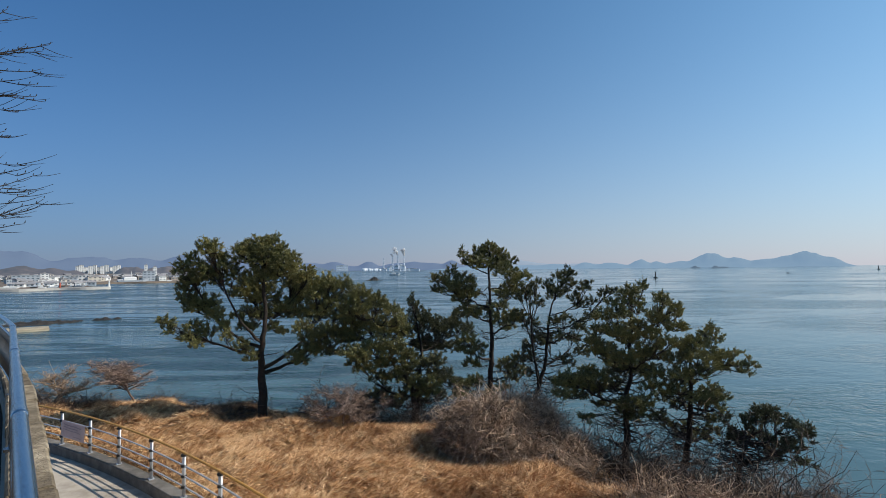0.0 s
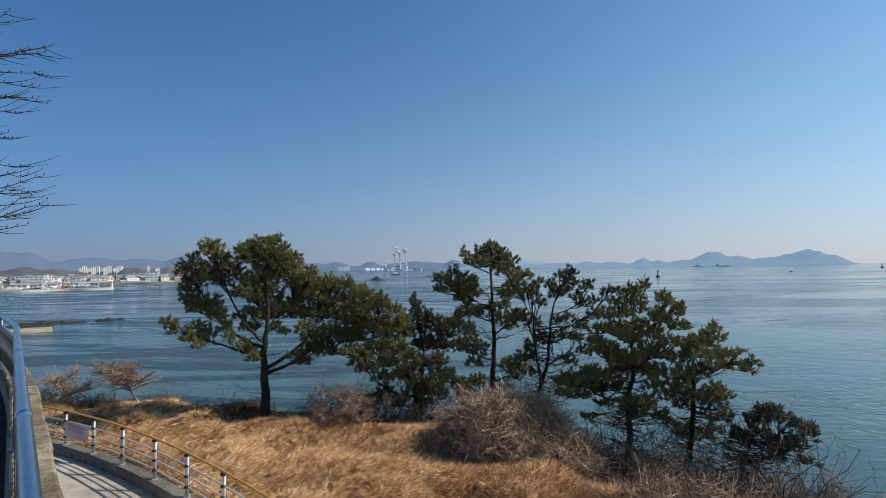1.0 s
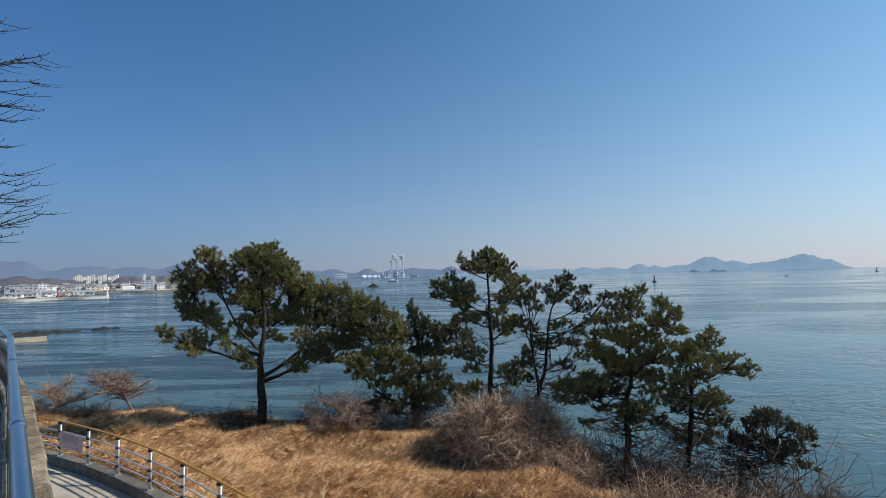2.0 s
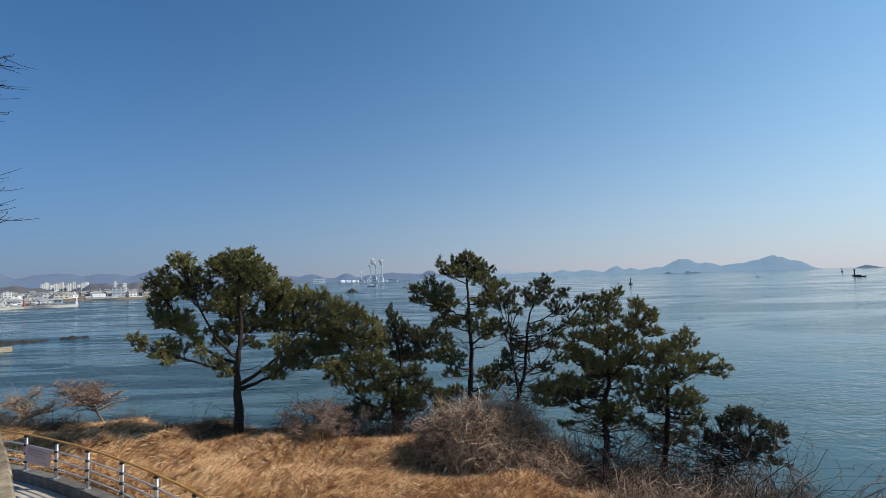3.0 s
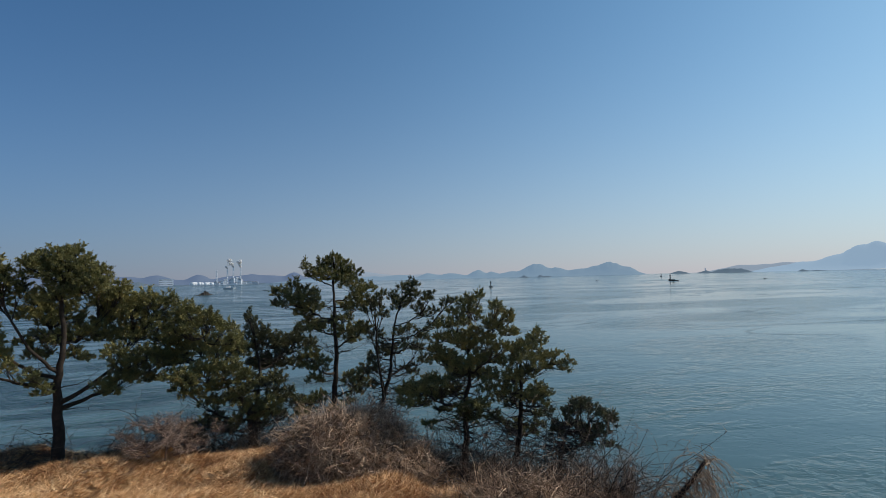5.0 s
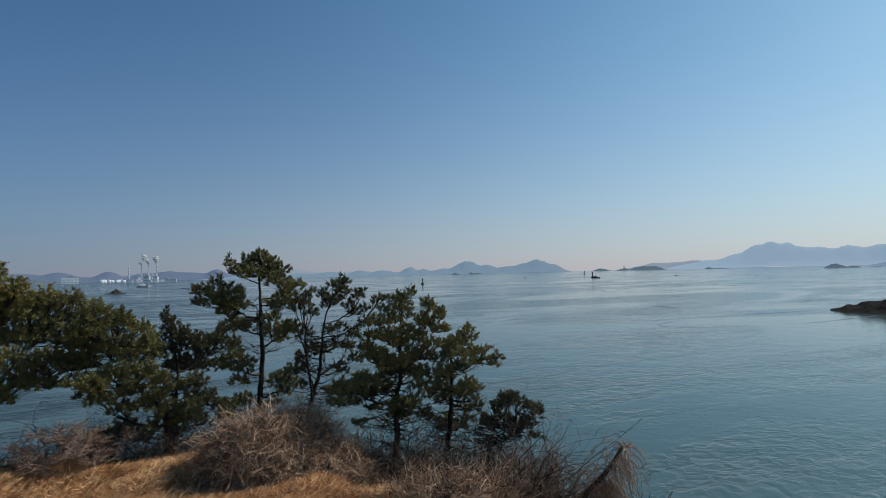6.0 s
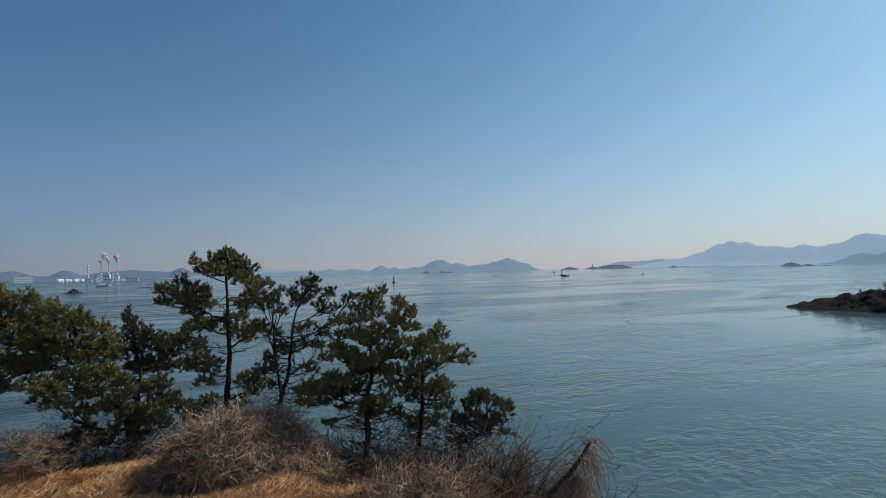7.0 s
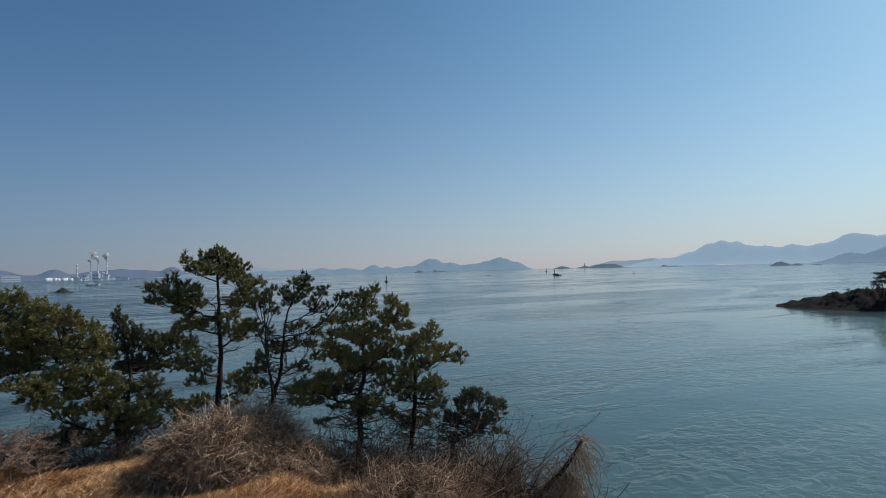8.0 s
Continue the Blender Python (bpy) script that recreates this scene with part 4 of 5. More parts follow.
tall_pine.bough(None, [(-0.97, 2.95, 0.46, 0.24), (-0.52, 2.55, 0.41, 0.27), (-1.1, 2.56, 0.3, 0.22), (-0.76, 2.09, 0.3, 0.22)])
tall_pine.bough(None, [(0.63, 1.83, 0.43, 0.3), (1.1, 2.16, 0.3, 0.22), (0.75, 1.25, 0.35, 0.22), (0.51, 0.85, 0.3, 0.16), (1.22, 1.58, 0.35, 0.22)])
tall_pine.bough(None, [(-1.13, 1.21, 0.38, 0.16), (-0.67, 1.29, 0.3, 0.16), (-0.1, 0.72, 0.3, 0.16), (-1.35, 0.76, 0.3, 0.16)])
tall_pine.finish(40)
open_pine = Pine(3.56, 19.68, 10.37, [(-0.01, 0.3), (0.1, 1.06), (0.35, 1.92), (0.47, 3.01), (0.57, 3.89), (0.86, 4.76)],
            "thin open pine with sparse needle pads", 0.12, 15, NEEDLE_DARK, 0.75)
open_pine.bough(None, [(0.88, 5.25, 0.25, 0.15), (1.34, 5.37, 0.25, 0.17), (1.2, 5.06, 0.27, 0.2), (1.44, 4.93, 0.2, 0.15), (0.53, 4.86, 0.25, 0.2), (0.76, 4.54, 0.32, 0.27), (1.1, 4.6, 0.27, 0.22)])
open_pine.bough(1.06, [(0.1, 5.0, 0.2, 0.15), (-0.14, 4.65, 0.27, 0.2), (-0.35, 4.88, 0.2, 0.15), (-0.48, 4.44, 0.27, 0.15), (0.07, 4.3, 0.22, 0.15), (-0.5, 3.78, 0.22, 0.15)])
open_pine.bough(None, [(1.53, 4.4, 0.22, 0.2), (1.85, 4.83, 0.27, 0.15), (2.07, 4.96, 0.17, 0.12), (1.74, 4.17, 0.27, 0.2), (2.17, 4.27, 0.22, 0.15)])
open_pine.bough(None, [(2.62, 4.61, 0.25, 0.15), (2.82, 4.72, 0.12, 0.12), (2.07, 3.73, 0.27, 0.2)])
open_pine.bough(None, [(1.7, 3.3, 0.3, 0.22), (1.15, 3.61, 0.27, 0.2), (0.75, 3.53, 0.27, 0.2), (2.1, 2.77, 0.22, 0.2), (0.91, 3.01, 0.22, 0.15)])
open_pine.bough(1.28, [(-0.18, 3.42, 0.3, 0.22), (0.07, 2.78, 0.37, 0.27), (-0.32, 2.45, 0.27, 0.2), (-0.22, 2.1, 0.32, 0.22), (-0.24, 1.47, 0.22, 0.15)])
open_pine.bough(None, [(0.46, 2.64, 0.3, 0.22), (1.47, 2.76, 0.32, 0.22), (1.75, 2.32, 0.3, 0.2), (1.22, 1.89, 0.27, 0.2), (0.96, 2.02, 0.2, 0.12)])
open_pine.finish(80)
dense_pine = Pine(5.73, 16.0, 9.59, [(-0.09, 0.25), (-0.02, 1.13), (-0.05, 2.02), (0.13, 3.1), (0.14, 4.18), (0.19, 5.27)],
            "dense dark pine with drooping layered boughs", 0.15, 16, NEEDLE, 0.95)
dense_pine.bough(None, [(0.2, 5.61, 0.29, 0.18), (0.56, 5.7, 0.18, 0.15), (0.08, 5.34, 0.29, 0.22), (-0.35, 5.26, 0.24, 0.13), (0.44, 5.05, 0.29, 0.24)])
dense_pine.bough(None, [(1.06, 5.33, 0.18, 0.15), (1.04, 5.53, 0.11, 0.13), (1.33, 5.15, 0.24, 0.18), (1.49, 4.97, 0.2, 0.13), (0.95, 4.78, 0.39, 0.24), (1.37, 4.6, 0.29, 0.18), (1.64, 4.51, 0.2, 0.09)])
dense_pine.bough(None, [(-0.63, 4.89, 0.29, 0.18), (-0.18, 4.89, 0.37, 0.22), (-0.3, 4.34, 0.44, 0.24), (-0.83, 4.34, 0.24, 0.18), (0.33, 4.52, 0.44, 0.24)])
dense_pine.bough(None, [(-0.94, 3.97, 0.31, 0.18), (-0.59, 3.79, 0.35, 0.2), (0.14, 4.07, 0.44, 0.24), (-0.86, 3.61, 0.31, 0.18), (-0.42, 3.43, 0.31, 0.2)])
dense_pine.bough(None, [(0.77, 4.17, 0.44, 0.24), (1.18, 4.08, 0.31, 0.2), (0.47, 3.63, 0.44, 0.24), (0.98, 3.63, 0.39, 0.24), (0.79, 3.1, 0.39, 0.22), (-0.06, 3.53, 0.44, 0.24)])
dense_pine.bough(None, [(-1.16, 2.96, 0.35, 0.18), (-1.72, 2.85, 0.39, 0.18), (-2.0, 2.66, 0.29, 0.15), (-1.92, 2.39, 0.31, 0.15), (-1.43, 2.59, 0.44, 0.22), (-0.8, 2.88, 0.44, 0.2)])
dense_pine.bough(None, [(-0.26, 2.98, 0.44, 0.24), (0.27, 3.08, 0.44, 0.24), (-0.46, 2.35, 0.44, 0.2), (-1.0, 2.33, 0.39, 0.2), (-1.56, 2.13, 0.29, 0.13), (-0.75, 1.88, 0.31, 0.13)])
dense_pine.bough(None, [(0.06, 2.19, 0.44, 0.22), (0.41, 2.38, 0.35, 0.2), (0.33, 1.93, 0.29, 0.13), (-0.13, 1.82, 0.31, 0.13), (0.71, 2.74, 0.31, 0.18), (-1.21, 1.68, 0.24, 0.13)])
dense_pine.finish(90)
slanting_pine = Pine(7.09, 16.0, 9.16, [(0.29, 0.28), (0.49, 1.35), (0.56, 2.24), (0.6, 2.95), (0.6, 3.85), (0.79, 4.48)],
            "slanting pine with flat boughs reaching out to sea", 0.14, 17, NEEDLE, 0.9)
slanting_pine.bough(None, [(1.07, 4.75, 0.18, 0.11), (1.22, 4.86, 0.11, 0.11), (0.89, 4.55, 0.24, 0.13), (0.62, 4.46, 0.29, 0.18), (0.36, 4.36, 0.24, 0.18), (1.12, 4.38, 0.24, 0.13), (1.37, 4.56, 0.13, 0.11)])
slanting_pine.bough(None, [(1.29, 4.12, 0.35, 0.18), (1.59, 4.04, 0.29, 0.13), (1.78, 4.2, 0.15, 0.11), (1.93, 3.89, 0.22, 0.11), (2.17, 3.98, 0.15, 0.09), (2.0, 3.75, 0.15, 0.09), (1.52, 3.77, 0.24, 0.13)])
slanting_pine.bough(None, [(0.25, 4.0, 0.31, 0.2), (0.77, 4.1, 0.4, 0.2), (0.23, 3.55, 0.35, 0.2), (0.75, 3.65, 0.35, 0.18), (1.09, 3.84, 0.35, 0.13), (0.04, 3.09, 0.31, 0.2)])
slanting_pine.bough(None, [(0.47, 3.11, 0.31, 0.2), (0.36, 2.66, 0.31, 0.2), (0.26, 2.29, 0.24, 0.13), (-0.16, 2.45, 0.29, 0.18)])
slanting_pine.bough(None, [(0.81, 2.86, 0.31, 0.18), (1.15, 2.96, 0.31, 0.18), (1.47, 2.89, 0.24, 0.13), (0.97, 2.69, 0.29, 0.18), (1.36, 2.62, 0.18, 0.11), (1.11, 2.17, 0.2, 0.18)])
slanting_pine.bough(None, [(0.48, 1.6, 0.31, 0.13), (0.83, 1.45, 0.35, 0.13), (0.31, 1.5, 0.24, 0.13), (1.15, 1.65, 0.22, 0.13), (-0.35, 1.81, 0.29, 0.18), (-0.1, 1.64, 0.24, 0.13)])
slanting_pine.finish(100)
stunted_pine = Pine(8.5, 14.73, 9.59, [(-0.04, 0.31), (0.09, 1.01), (0.28, 1.46), (0.57, 1.78)],
            "stunted pine half smothered in dead climbers", 0.11, 18, NEEDLE_DARK, 0.85)
stunted_pine.bough(None, [(0.67, 2.17, 0.32, 0.2), (0.93, 2.01, 0.27, 0.17), (1.32, 1.86, 0.32, 0.15), (1.64, 1.81, 0.25, 0.15), (1.56, 1.53, 0.2, 0.2)])
stunted_pine.bough(None, [(0.5, 1.97, 0.22, 0.2), (0.24, 1.78, 0.27, 0.2), (-0.12, 1.33, 0.3, 0.22), (-0.32, 1.85, 0.2, 0.17)])
stunted_pine.bough(None, [(0.47, 1.37, 0.32, 0.22), (0.97, 1.32, 0.35, 0.27), (1.37, 1.18, 0.27, 0.2), (0.79, 0.96, 0.27, 0.2), (1.53, 0.9, 0.27, 0.12)])
stunted_pine.finish(90)
rail_pine = Pine(-21.2, 21.6, 10.2, [(0.0, 0.8), (0.1, 2.0), (0.0, 3.2), (0.1, 4.2)], "pine beyond the railing with a low spreading bough", 0.12, 19, NEEDLE, 0.9)
rail_pine.bough(None, [(0.7, 3.9, 0.5, 0.3), (1.15, 3.45, 0.35, 0.22)])
rail_pine.bough(None, [(-0.4, 4.3, 0.6, 0.3), (0.1, 4.6, 0.5, 0.3), (-0.8, 3.4, 0.6, 0.3)])
rail_pine.finish(4)

# ---- thickets, bare trees and dry grass ----
vine_mound(*polar(6.5, 15.9)[:2], 2.0, 1.15, 1.62, 8000, "mound of pale leafless trailing stems on the grass", TWIG_PALE, 21, radius=0.009, curl=0.55, droop=0.10)
vine_mound(*polar(12.3, 15.5)[:2], 1.2, 0.9, 0.85, 2500, "lower flank of the pale trailing thicket", TWIG_PALE, 22, radius=0.009, curl=0.55, droop=0.10)
vine_mound(*polar(25.5, 13.2)[:2], 1.7, 0.9, 0.78, 3000, "low heap of pale brown stems on the bank edge", TWIG_PALE, 23, radius=0.009, curl=0.55, droop=0.10)
vine_mound(*polar(44.2, 14.2)[:2], 0.5, 0.4, 3.3, 60, "peaked snag draped in dead climbers above the water", TWIG, 28, radius=0.007, droop=0.5, snag=True)
bramble(*polar(20.5, 15.9)[:2], 1.9, 0.9, 3.2, 280, "dark tangle of stems under the pines", TWIG_DARK, 24)
bramble(*polar(32.3, 15.2)[:2], 1.3, 0.8, 4.4, 480, "brown curtain of dead climbers over a stunted pine", TWIG_BROWN, 25, twig=16, fall=0.42)
bramble(*polar(35.3, 14.4)[:2], 1.1, 0.7, 2.3, 420, "brown climber-covered scrub above the water", TWIG_BROWN, 26, twig=16, fall=0.42)
bramble(*polar(40.0, 13.9)[:2], 1.2, 0.5, 0.8, 240, "drooping brown scrub on the bank edge", TWIG_BROWN, 27, twig=14, fall=0.42)
bramble(*polar(-23.5, 21.6)[:2], 1.7, 0.7, 1.9, 300, "dark brushwood beside a pine trunk", TWIG_DARK, 29, droop=0.45, spread=0.8, twig=9)
bramble(*polar(-36.8, 27.0)[:2], 2.0, 0.9, 1.35, 260, "red-brown leafless bushes at the bank edge", TWIG_BROWN, 30, spread=0.7, twig=10)
bramble(*polar(-40.5, 27.5)[:2], 1.4, 0.9, 2.0, 190, "red-brown leafless bush near the walkway", TWIG_BROWN, 31, spread=0.6, twig=10)
bramble(*polar(-29.6, 26.2)[:2], 0.8, 0.5, 1.5, 90, "small dark bush below a bare tree", TWIG_DARK, 32, twig=9)
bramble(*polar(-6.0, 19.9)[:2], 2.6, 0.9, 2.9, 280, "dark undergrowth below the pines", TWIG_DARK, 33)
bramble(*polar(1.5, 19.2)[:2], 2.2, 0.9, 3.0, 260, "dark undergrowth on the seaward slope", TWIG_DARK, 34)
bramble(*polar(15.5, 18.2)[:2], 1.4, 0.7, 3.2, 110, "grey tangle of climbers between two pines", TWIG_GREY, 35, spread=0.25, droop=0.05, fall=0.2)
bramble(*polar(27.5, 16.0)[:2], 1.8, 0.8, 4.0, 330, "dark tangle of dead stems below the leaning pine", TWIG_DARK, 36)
bramble(*polar(-15.0, 21.0)[:2], 2.2, 0.8, 2.2, 110, "dark brushwood on the seaward slope", TWIG_DARK, 37, droop=0.4, spread=0.7)
bramble(*polar(22.5, 15.5)[:2], 1.5, 0.7, 2.2, 200, "brown tangle of stems among the pine trunks", TWIG_BROWN, 38, twig=9, fall=0.2)
bramble(*polar(29.3, 16.0)[:2], 1.3, 0.8, 3.8, 220, "hanging curtain of dead climbers between two pines", TWIG_BROWN, 39, twig=12, fall=0.42)
bramble(*polar(17.0, 16.4)[:2], 1.1, 0.7, 1.8, 110, "low brown brushwood beside the trailing mound", TWIG_BROWN, 40, twig=9)
bare_tree(*polar(-30.9, 26.0)[:2], 5.2, 2.2, "small leafless umbrella-shaped tree at the bank edge", 41, TWIG_ROSE, (-0.35, 0), 5, 0.055, levels=5, flat=0.15, stem=0.27)
bare_tree(*polar(-11.2, 18.6)[:2], 3.2, 1.9, "small spreading leafless tree in front of the pines", 42, TWIG_ROSE, (0.05, 0), 4, 0.034, levels=5, flat=0.26, stem=0.30, stems=3)
bare_tree(*polar(-37.5, 26.8)[:2], 3.2, 1.8, "low leafless tree leaning over the water", 43, TWIG, (0.4, 0), 6, 0.036)
bare_tree(*polar(31.5, 16.6)[:2], 5.4, 1.7, "bare brown tree leaning out between the pines", 45, TWIG_ROSE, (0.3, 0), 4, 0.028, levels=5, flat=0.25, stem=0.36)
bare_tree(*polar(39.5, 15.4)[:2], 1.5, 0.5, "thin bare sapling at the edge of the drop", 44, TWIG_BROWN, (0.1, 0), 2, 0.012, levels=3)


def blades(name, x, y, flow, tilt, ln, raised, width, material, label, rnd):
    """Short stiff grass blades, each one narrow pointed leaf."""
    n = len(x)
    d = np.column_stack([np.cos(flow) * np.cos(tilt), np.sin(flow) * np.cos(tilt), np.sin(tilt)])
    s = unit(np.cross(d, rnd.normal(size=(n, 3)))) * width[:, None]
    base = np.column_stack([x, y, ground_z(x, y) - 0.02 + raised * rnd.uniform(0.2, 1.0, n) + rnd.uniform(0, 0.12, n) * np.cos(tilt)])
    me = tri_mesh(name, np.stack([base - s, base + s, base + d * ln[:, None]], axis=1), material)
    return tagged(new(name, me), label, "grass", kind="stuff")


def tussock_places(count, per, near, rnd, gap=0.22, past=1.6):
    """Places of blades on the bank beyond the fence, in small tussocks, with the number of each one's tussock."""
    az = rnd.uniform(-52, 42, count)
    edge = np.interp(az, EDGE_AZ, EDGE_D)
    d = np.sqrt(rnd.uniform(near ** 2, (edge + past) ** 2, count))
    who = np.repeat(np.arange(count), per)
    x = (d * np.sin(np.radians(az)))[who] + rnd.normal(0, 0.055, count * per)
    y = (d * np.cos(np.radians(az)))[who] + rnd.normal(0, 0.055, count * per)
    ok = (y - fence_y(x)) * 0.82 > gap
    return x[ok], y[ok], who[ok]


def dry_grass(count, seed):
    """Wind-flattened straw: tussocks that lean loosely one way, with stiffer ones standing out."""
    rnd = np.random.default_rng(seed)
    x, y, who = tussock_places(count, 18, 8.0, rnd)
    n = len(x)
    lie, stiff = rnd.normal(0, 1.1, count)[who], rnd.uniform(0, 1, count)[who]
    flow = 0.3 + 0.5 * np.sin(0.9 * x + 1.7 * np.sin(0.8 * y)) + 0.5 * np.sin(1.3 * y + 0.7 * x) + lie + rnd.normal(0, 1.0, n)
    lump = 0.5 + 0.5 * np.sin(2.3 * x + 2.0 * np.sin(1.5 * y)) * np.sin(2.9 * y + 1.3 * np.sin(1.3 * x))
    tilt = np.radians(rnd.uniform(4, 24, n) + 10 * lump + np.where(stiff > 0.85, 25, 8 * stiff))
    ln = rnd.uniform(0.13, 0.33, n) * (0.75 + 0.5 * lump)
    return blades("dry_grass", x, y, flow, tilt, ln, 0.16 * lump, rnd.uniform(0.005, 0.011, n), STRAW, "flattened straw-coloured winter grass on the bank", rnd)


def dead_weeds(count, seed):
    """Red-brown weeds standing in the grass, thickest along the edge of the bank and towards the thickets."""
    rnd = np.random.default_rng(seed)
    x, y, who = tussock_places(count, 18, 8.0, rnd, 0.30, 1.2)
    az, d = np.degrees(np.arctan2(x, y)), np.hypot(x, y)
    rim = np.clip(1 - (np.interp(az, EDGE_AZ, EDGE_D) - d) / 6.0, 0, 1)
    patch = np.sin(0.9 * x + 1.3 * np.sin(0.7 * y) + 0.5) * np.sin(1.1 * y + 1.1 * np.sin(0.6 * x))
    right = np.clip((az + 2) / 14, 0, 1)
    chance = 0.10 + 0.55 * rim + 0.55 * right + 0.5 * np.clip(patch, 0, 1)
    ok = rnd.uniform(0, 1, count)[who] < chance
    x, y, who = x[ok], y[ok], who[ok]
    n = len(x)
    tilt = np.radians(rnd.uniform(25, 85, n))
    ln = rnd.uniform(0.12, 0.34, n) * rnd.uniform(0.6, 1.2, count)[who]
    return blades("dead_weeds", x, y, rnd.uniform(0, 2 * math.pi, n), tilt, ln, 0.0, rnd.uniform(0.004, 0.009, n), WEED, "red-brown dead weeds standing in the winter grass", rnd)


dry_grass(19000, 51)
dead_weeds(19000, 52)


def overhanging_tree():
    """A leafless street tree beside the walkway, of which boughs reach out over the sea."""
    rnd = np.random.default_rng(61)
    x, y, _ = polar(-49.0, 9.0)
    root = thing("street_tree", x, y, 14.25, "leafless tree with long thin upswept branches beside the walkway", "tree", turn=49.0)
    trunk = add_tube(Shape(), along_curve([(0, 0, 0), (0.05, 0, 1.5), (-0.1, 0.1, 3.2), (0.0, 0, 5.2), (0.1, 0, 6.6)], 16), np.linspace(0.16, 0.03, 16), 9)
    boughs, twigs = Shape(), Shape()
    # height of the tip above the foot, how far it rises, and its reach
    for tip, up, reach in ((5.35, 1.1, 1.32), (5.1, 0.75, 1.62), (4.98, 0.62, 1.80), (4.85, 0.42, 1.70), (4.62, 0.25, 1.74), (4.36, 0.12, 1.66), (4.30, 0.30, 1.72), (4.22, 0.12, 1.78), (4.05, 0.05, 1.55), (3.60, 0.20, 1.28), (3.52, -0.02, 1.30), (3.30, 0.10, 1.62), (3.22, 0.62, 1.84), (3.08, 0.12, 1.52), (2.92, 0.15, 1.45), (2.86, 0.05, 1.60), (2.78, 0.35, 1.55), (2.72, 0.55, 1.70), (2.62, 0.28, 1.64), (2.55, 0.08, 1.40), (2.40, 0.30, 1.48)):
        z0, rise, reach = tip - up, up, reach * 0.93
        dy = rnd.uniform(-0.6, 0.6)
        p = along_curve([(0, 0, z0), (0.5 * reach, dy * 0.5, z0 + 0.30 * rise), (reach, dy, z0 + rise)], 12)
        p[1:] += rnd.normal(0, 0.012, size=(11, 3))
        add_tube(boughs, p, np.linspace(0.016, 0.0035, 12), 5)
        for k in range(7):
            i = rnd.integers(3, 11)
            e = p[i] + np.array([rnd.uniform(0.15, 0.45), rnd.uniform(-0.2, 0.2), rnd.uniform(-0.02, 0.22)])
            q = along_curve([p[i], (p[i] + e) / 2 + np.array([0, 0, -0.02]), e], 5)
            add_tube(twigs, q, np.linspace(0.006, 0.002, 5), 4, False)
        for i in range(4, 12):
            b = p[i] + np.array([0, 0, 0.012])
            add_tube(twigs, [b, b + np.array([0.01, 0, 0.03])], [0.007, 0.003], 4, False)
    part("trunk", trunk, BOUGH, root, smooth=True)
    tagged(part("branching", boughs, BOUGH, root, smooth=True), kind="stuff")
    tagged(part("twig_mass", twigs, BOUGH, root, "thin twigs with buds"), kind="stuff")
    return root


overhanging_tree()


# ---- rocks, headland and distance ----
def hummock(name, az0, dist, humps, depth, material, label, category, base=-2.0, rough=0.12, cells=90, rows=16, kind="", scale=None, widen=1.15, jag=0.04):
    """Land that rises from the sea. humps: bearing, height and half width in degrees."""
    lo = min(a - 2.2 * w for a, h, w in humps)
    hi = max(a + 2.2 * w for a, h, w in humps)
    az = np.linspace(lo, hi, cells)
    rr = np.linspace(-1.9, 1.9, rows)
    A, Rr = np.meshgrid(az, rr, indexing="ij")
    z = np.zeros_like(A)
    for a, h, w in humps:
        z = z + ((h - base) * np.exp(-((A - a) / (w * widen)) ** 2 - Rr ** 2 * 0.9)) ** 3
    z = np.cbrt(z)
    d = dist + Rr * depth
    X, Y = d * np.sin(np.radians(A)), d * np.cos(np.radians(A))
    sc = scale or 14.0 / (dist * radians(hi - lo) + 1)
    z = z * (1 + rough * fractal(X, Y, sc, 5) + jag * fractal(X, Y, sc * 4, 3)) + base
    sh = Shape().add(np.stack([X.ravel(), Y.ravel(), z.ravel()], axis=1), grid_faces(cells, rows))
    ob = part(name, sh, material, smooth=True)
    return tagged(ob, label, category, kind=kind)


def rise(el, dist):
    return 16.0 + dist * math.tan(radians(el))


def far_range(name, dist, humps, depth, material, label, rough=0.10, cells=140):
    return hummock(name, 0, dist, [(a, rise(e, dist), w) for a, e, w in humps], depth, material, label, "hills", -3.0, rough, int(cells * 1.8), 15, "structure", jag=0.10)


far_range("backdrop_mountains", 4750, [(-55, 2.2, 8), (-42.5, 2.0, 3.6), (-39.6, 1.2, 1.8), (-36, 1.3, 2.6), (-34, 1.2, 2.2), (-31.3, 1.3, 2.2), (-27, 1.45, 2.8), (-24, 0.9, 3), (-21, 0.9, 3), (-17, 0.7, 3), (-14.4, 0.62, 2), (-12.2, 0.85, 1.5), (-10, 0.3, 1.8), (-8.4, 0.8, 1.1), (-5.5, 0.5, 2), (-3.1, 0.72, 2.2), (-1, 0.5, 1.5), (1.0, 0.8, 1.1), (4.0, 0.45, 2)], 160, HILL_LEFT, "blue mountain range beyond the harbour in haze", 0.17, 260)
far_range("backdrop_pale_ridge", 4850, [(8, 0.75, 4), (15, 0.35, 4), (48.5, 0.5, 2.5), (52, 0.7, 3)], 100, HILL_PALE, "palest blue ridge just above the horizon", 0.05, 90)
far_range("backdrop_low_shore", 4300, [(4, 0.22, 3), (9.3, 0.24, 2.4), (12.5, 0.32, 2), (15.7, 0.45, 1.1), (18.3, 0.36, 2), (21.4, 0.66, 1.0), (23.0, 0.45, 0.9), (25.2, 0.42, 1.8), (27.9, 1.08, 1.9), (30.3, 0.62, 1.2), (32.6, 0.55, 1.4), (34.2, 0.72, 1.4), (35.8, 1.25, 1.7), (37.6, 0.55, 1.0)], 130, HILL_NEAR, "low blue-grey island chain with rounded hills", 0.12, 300)
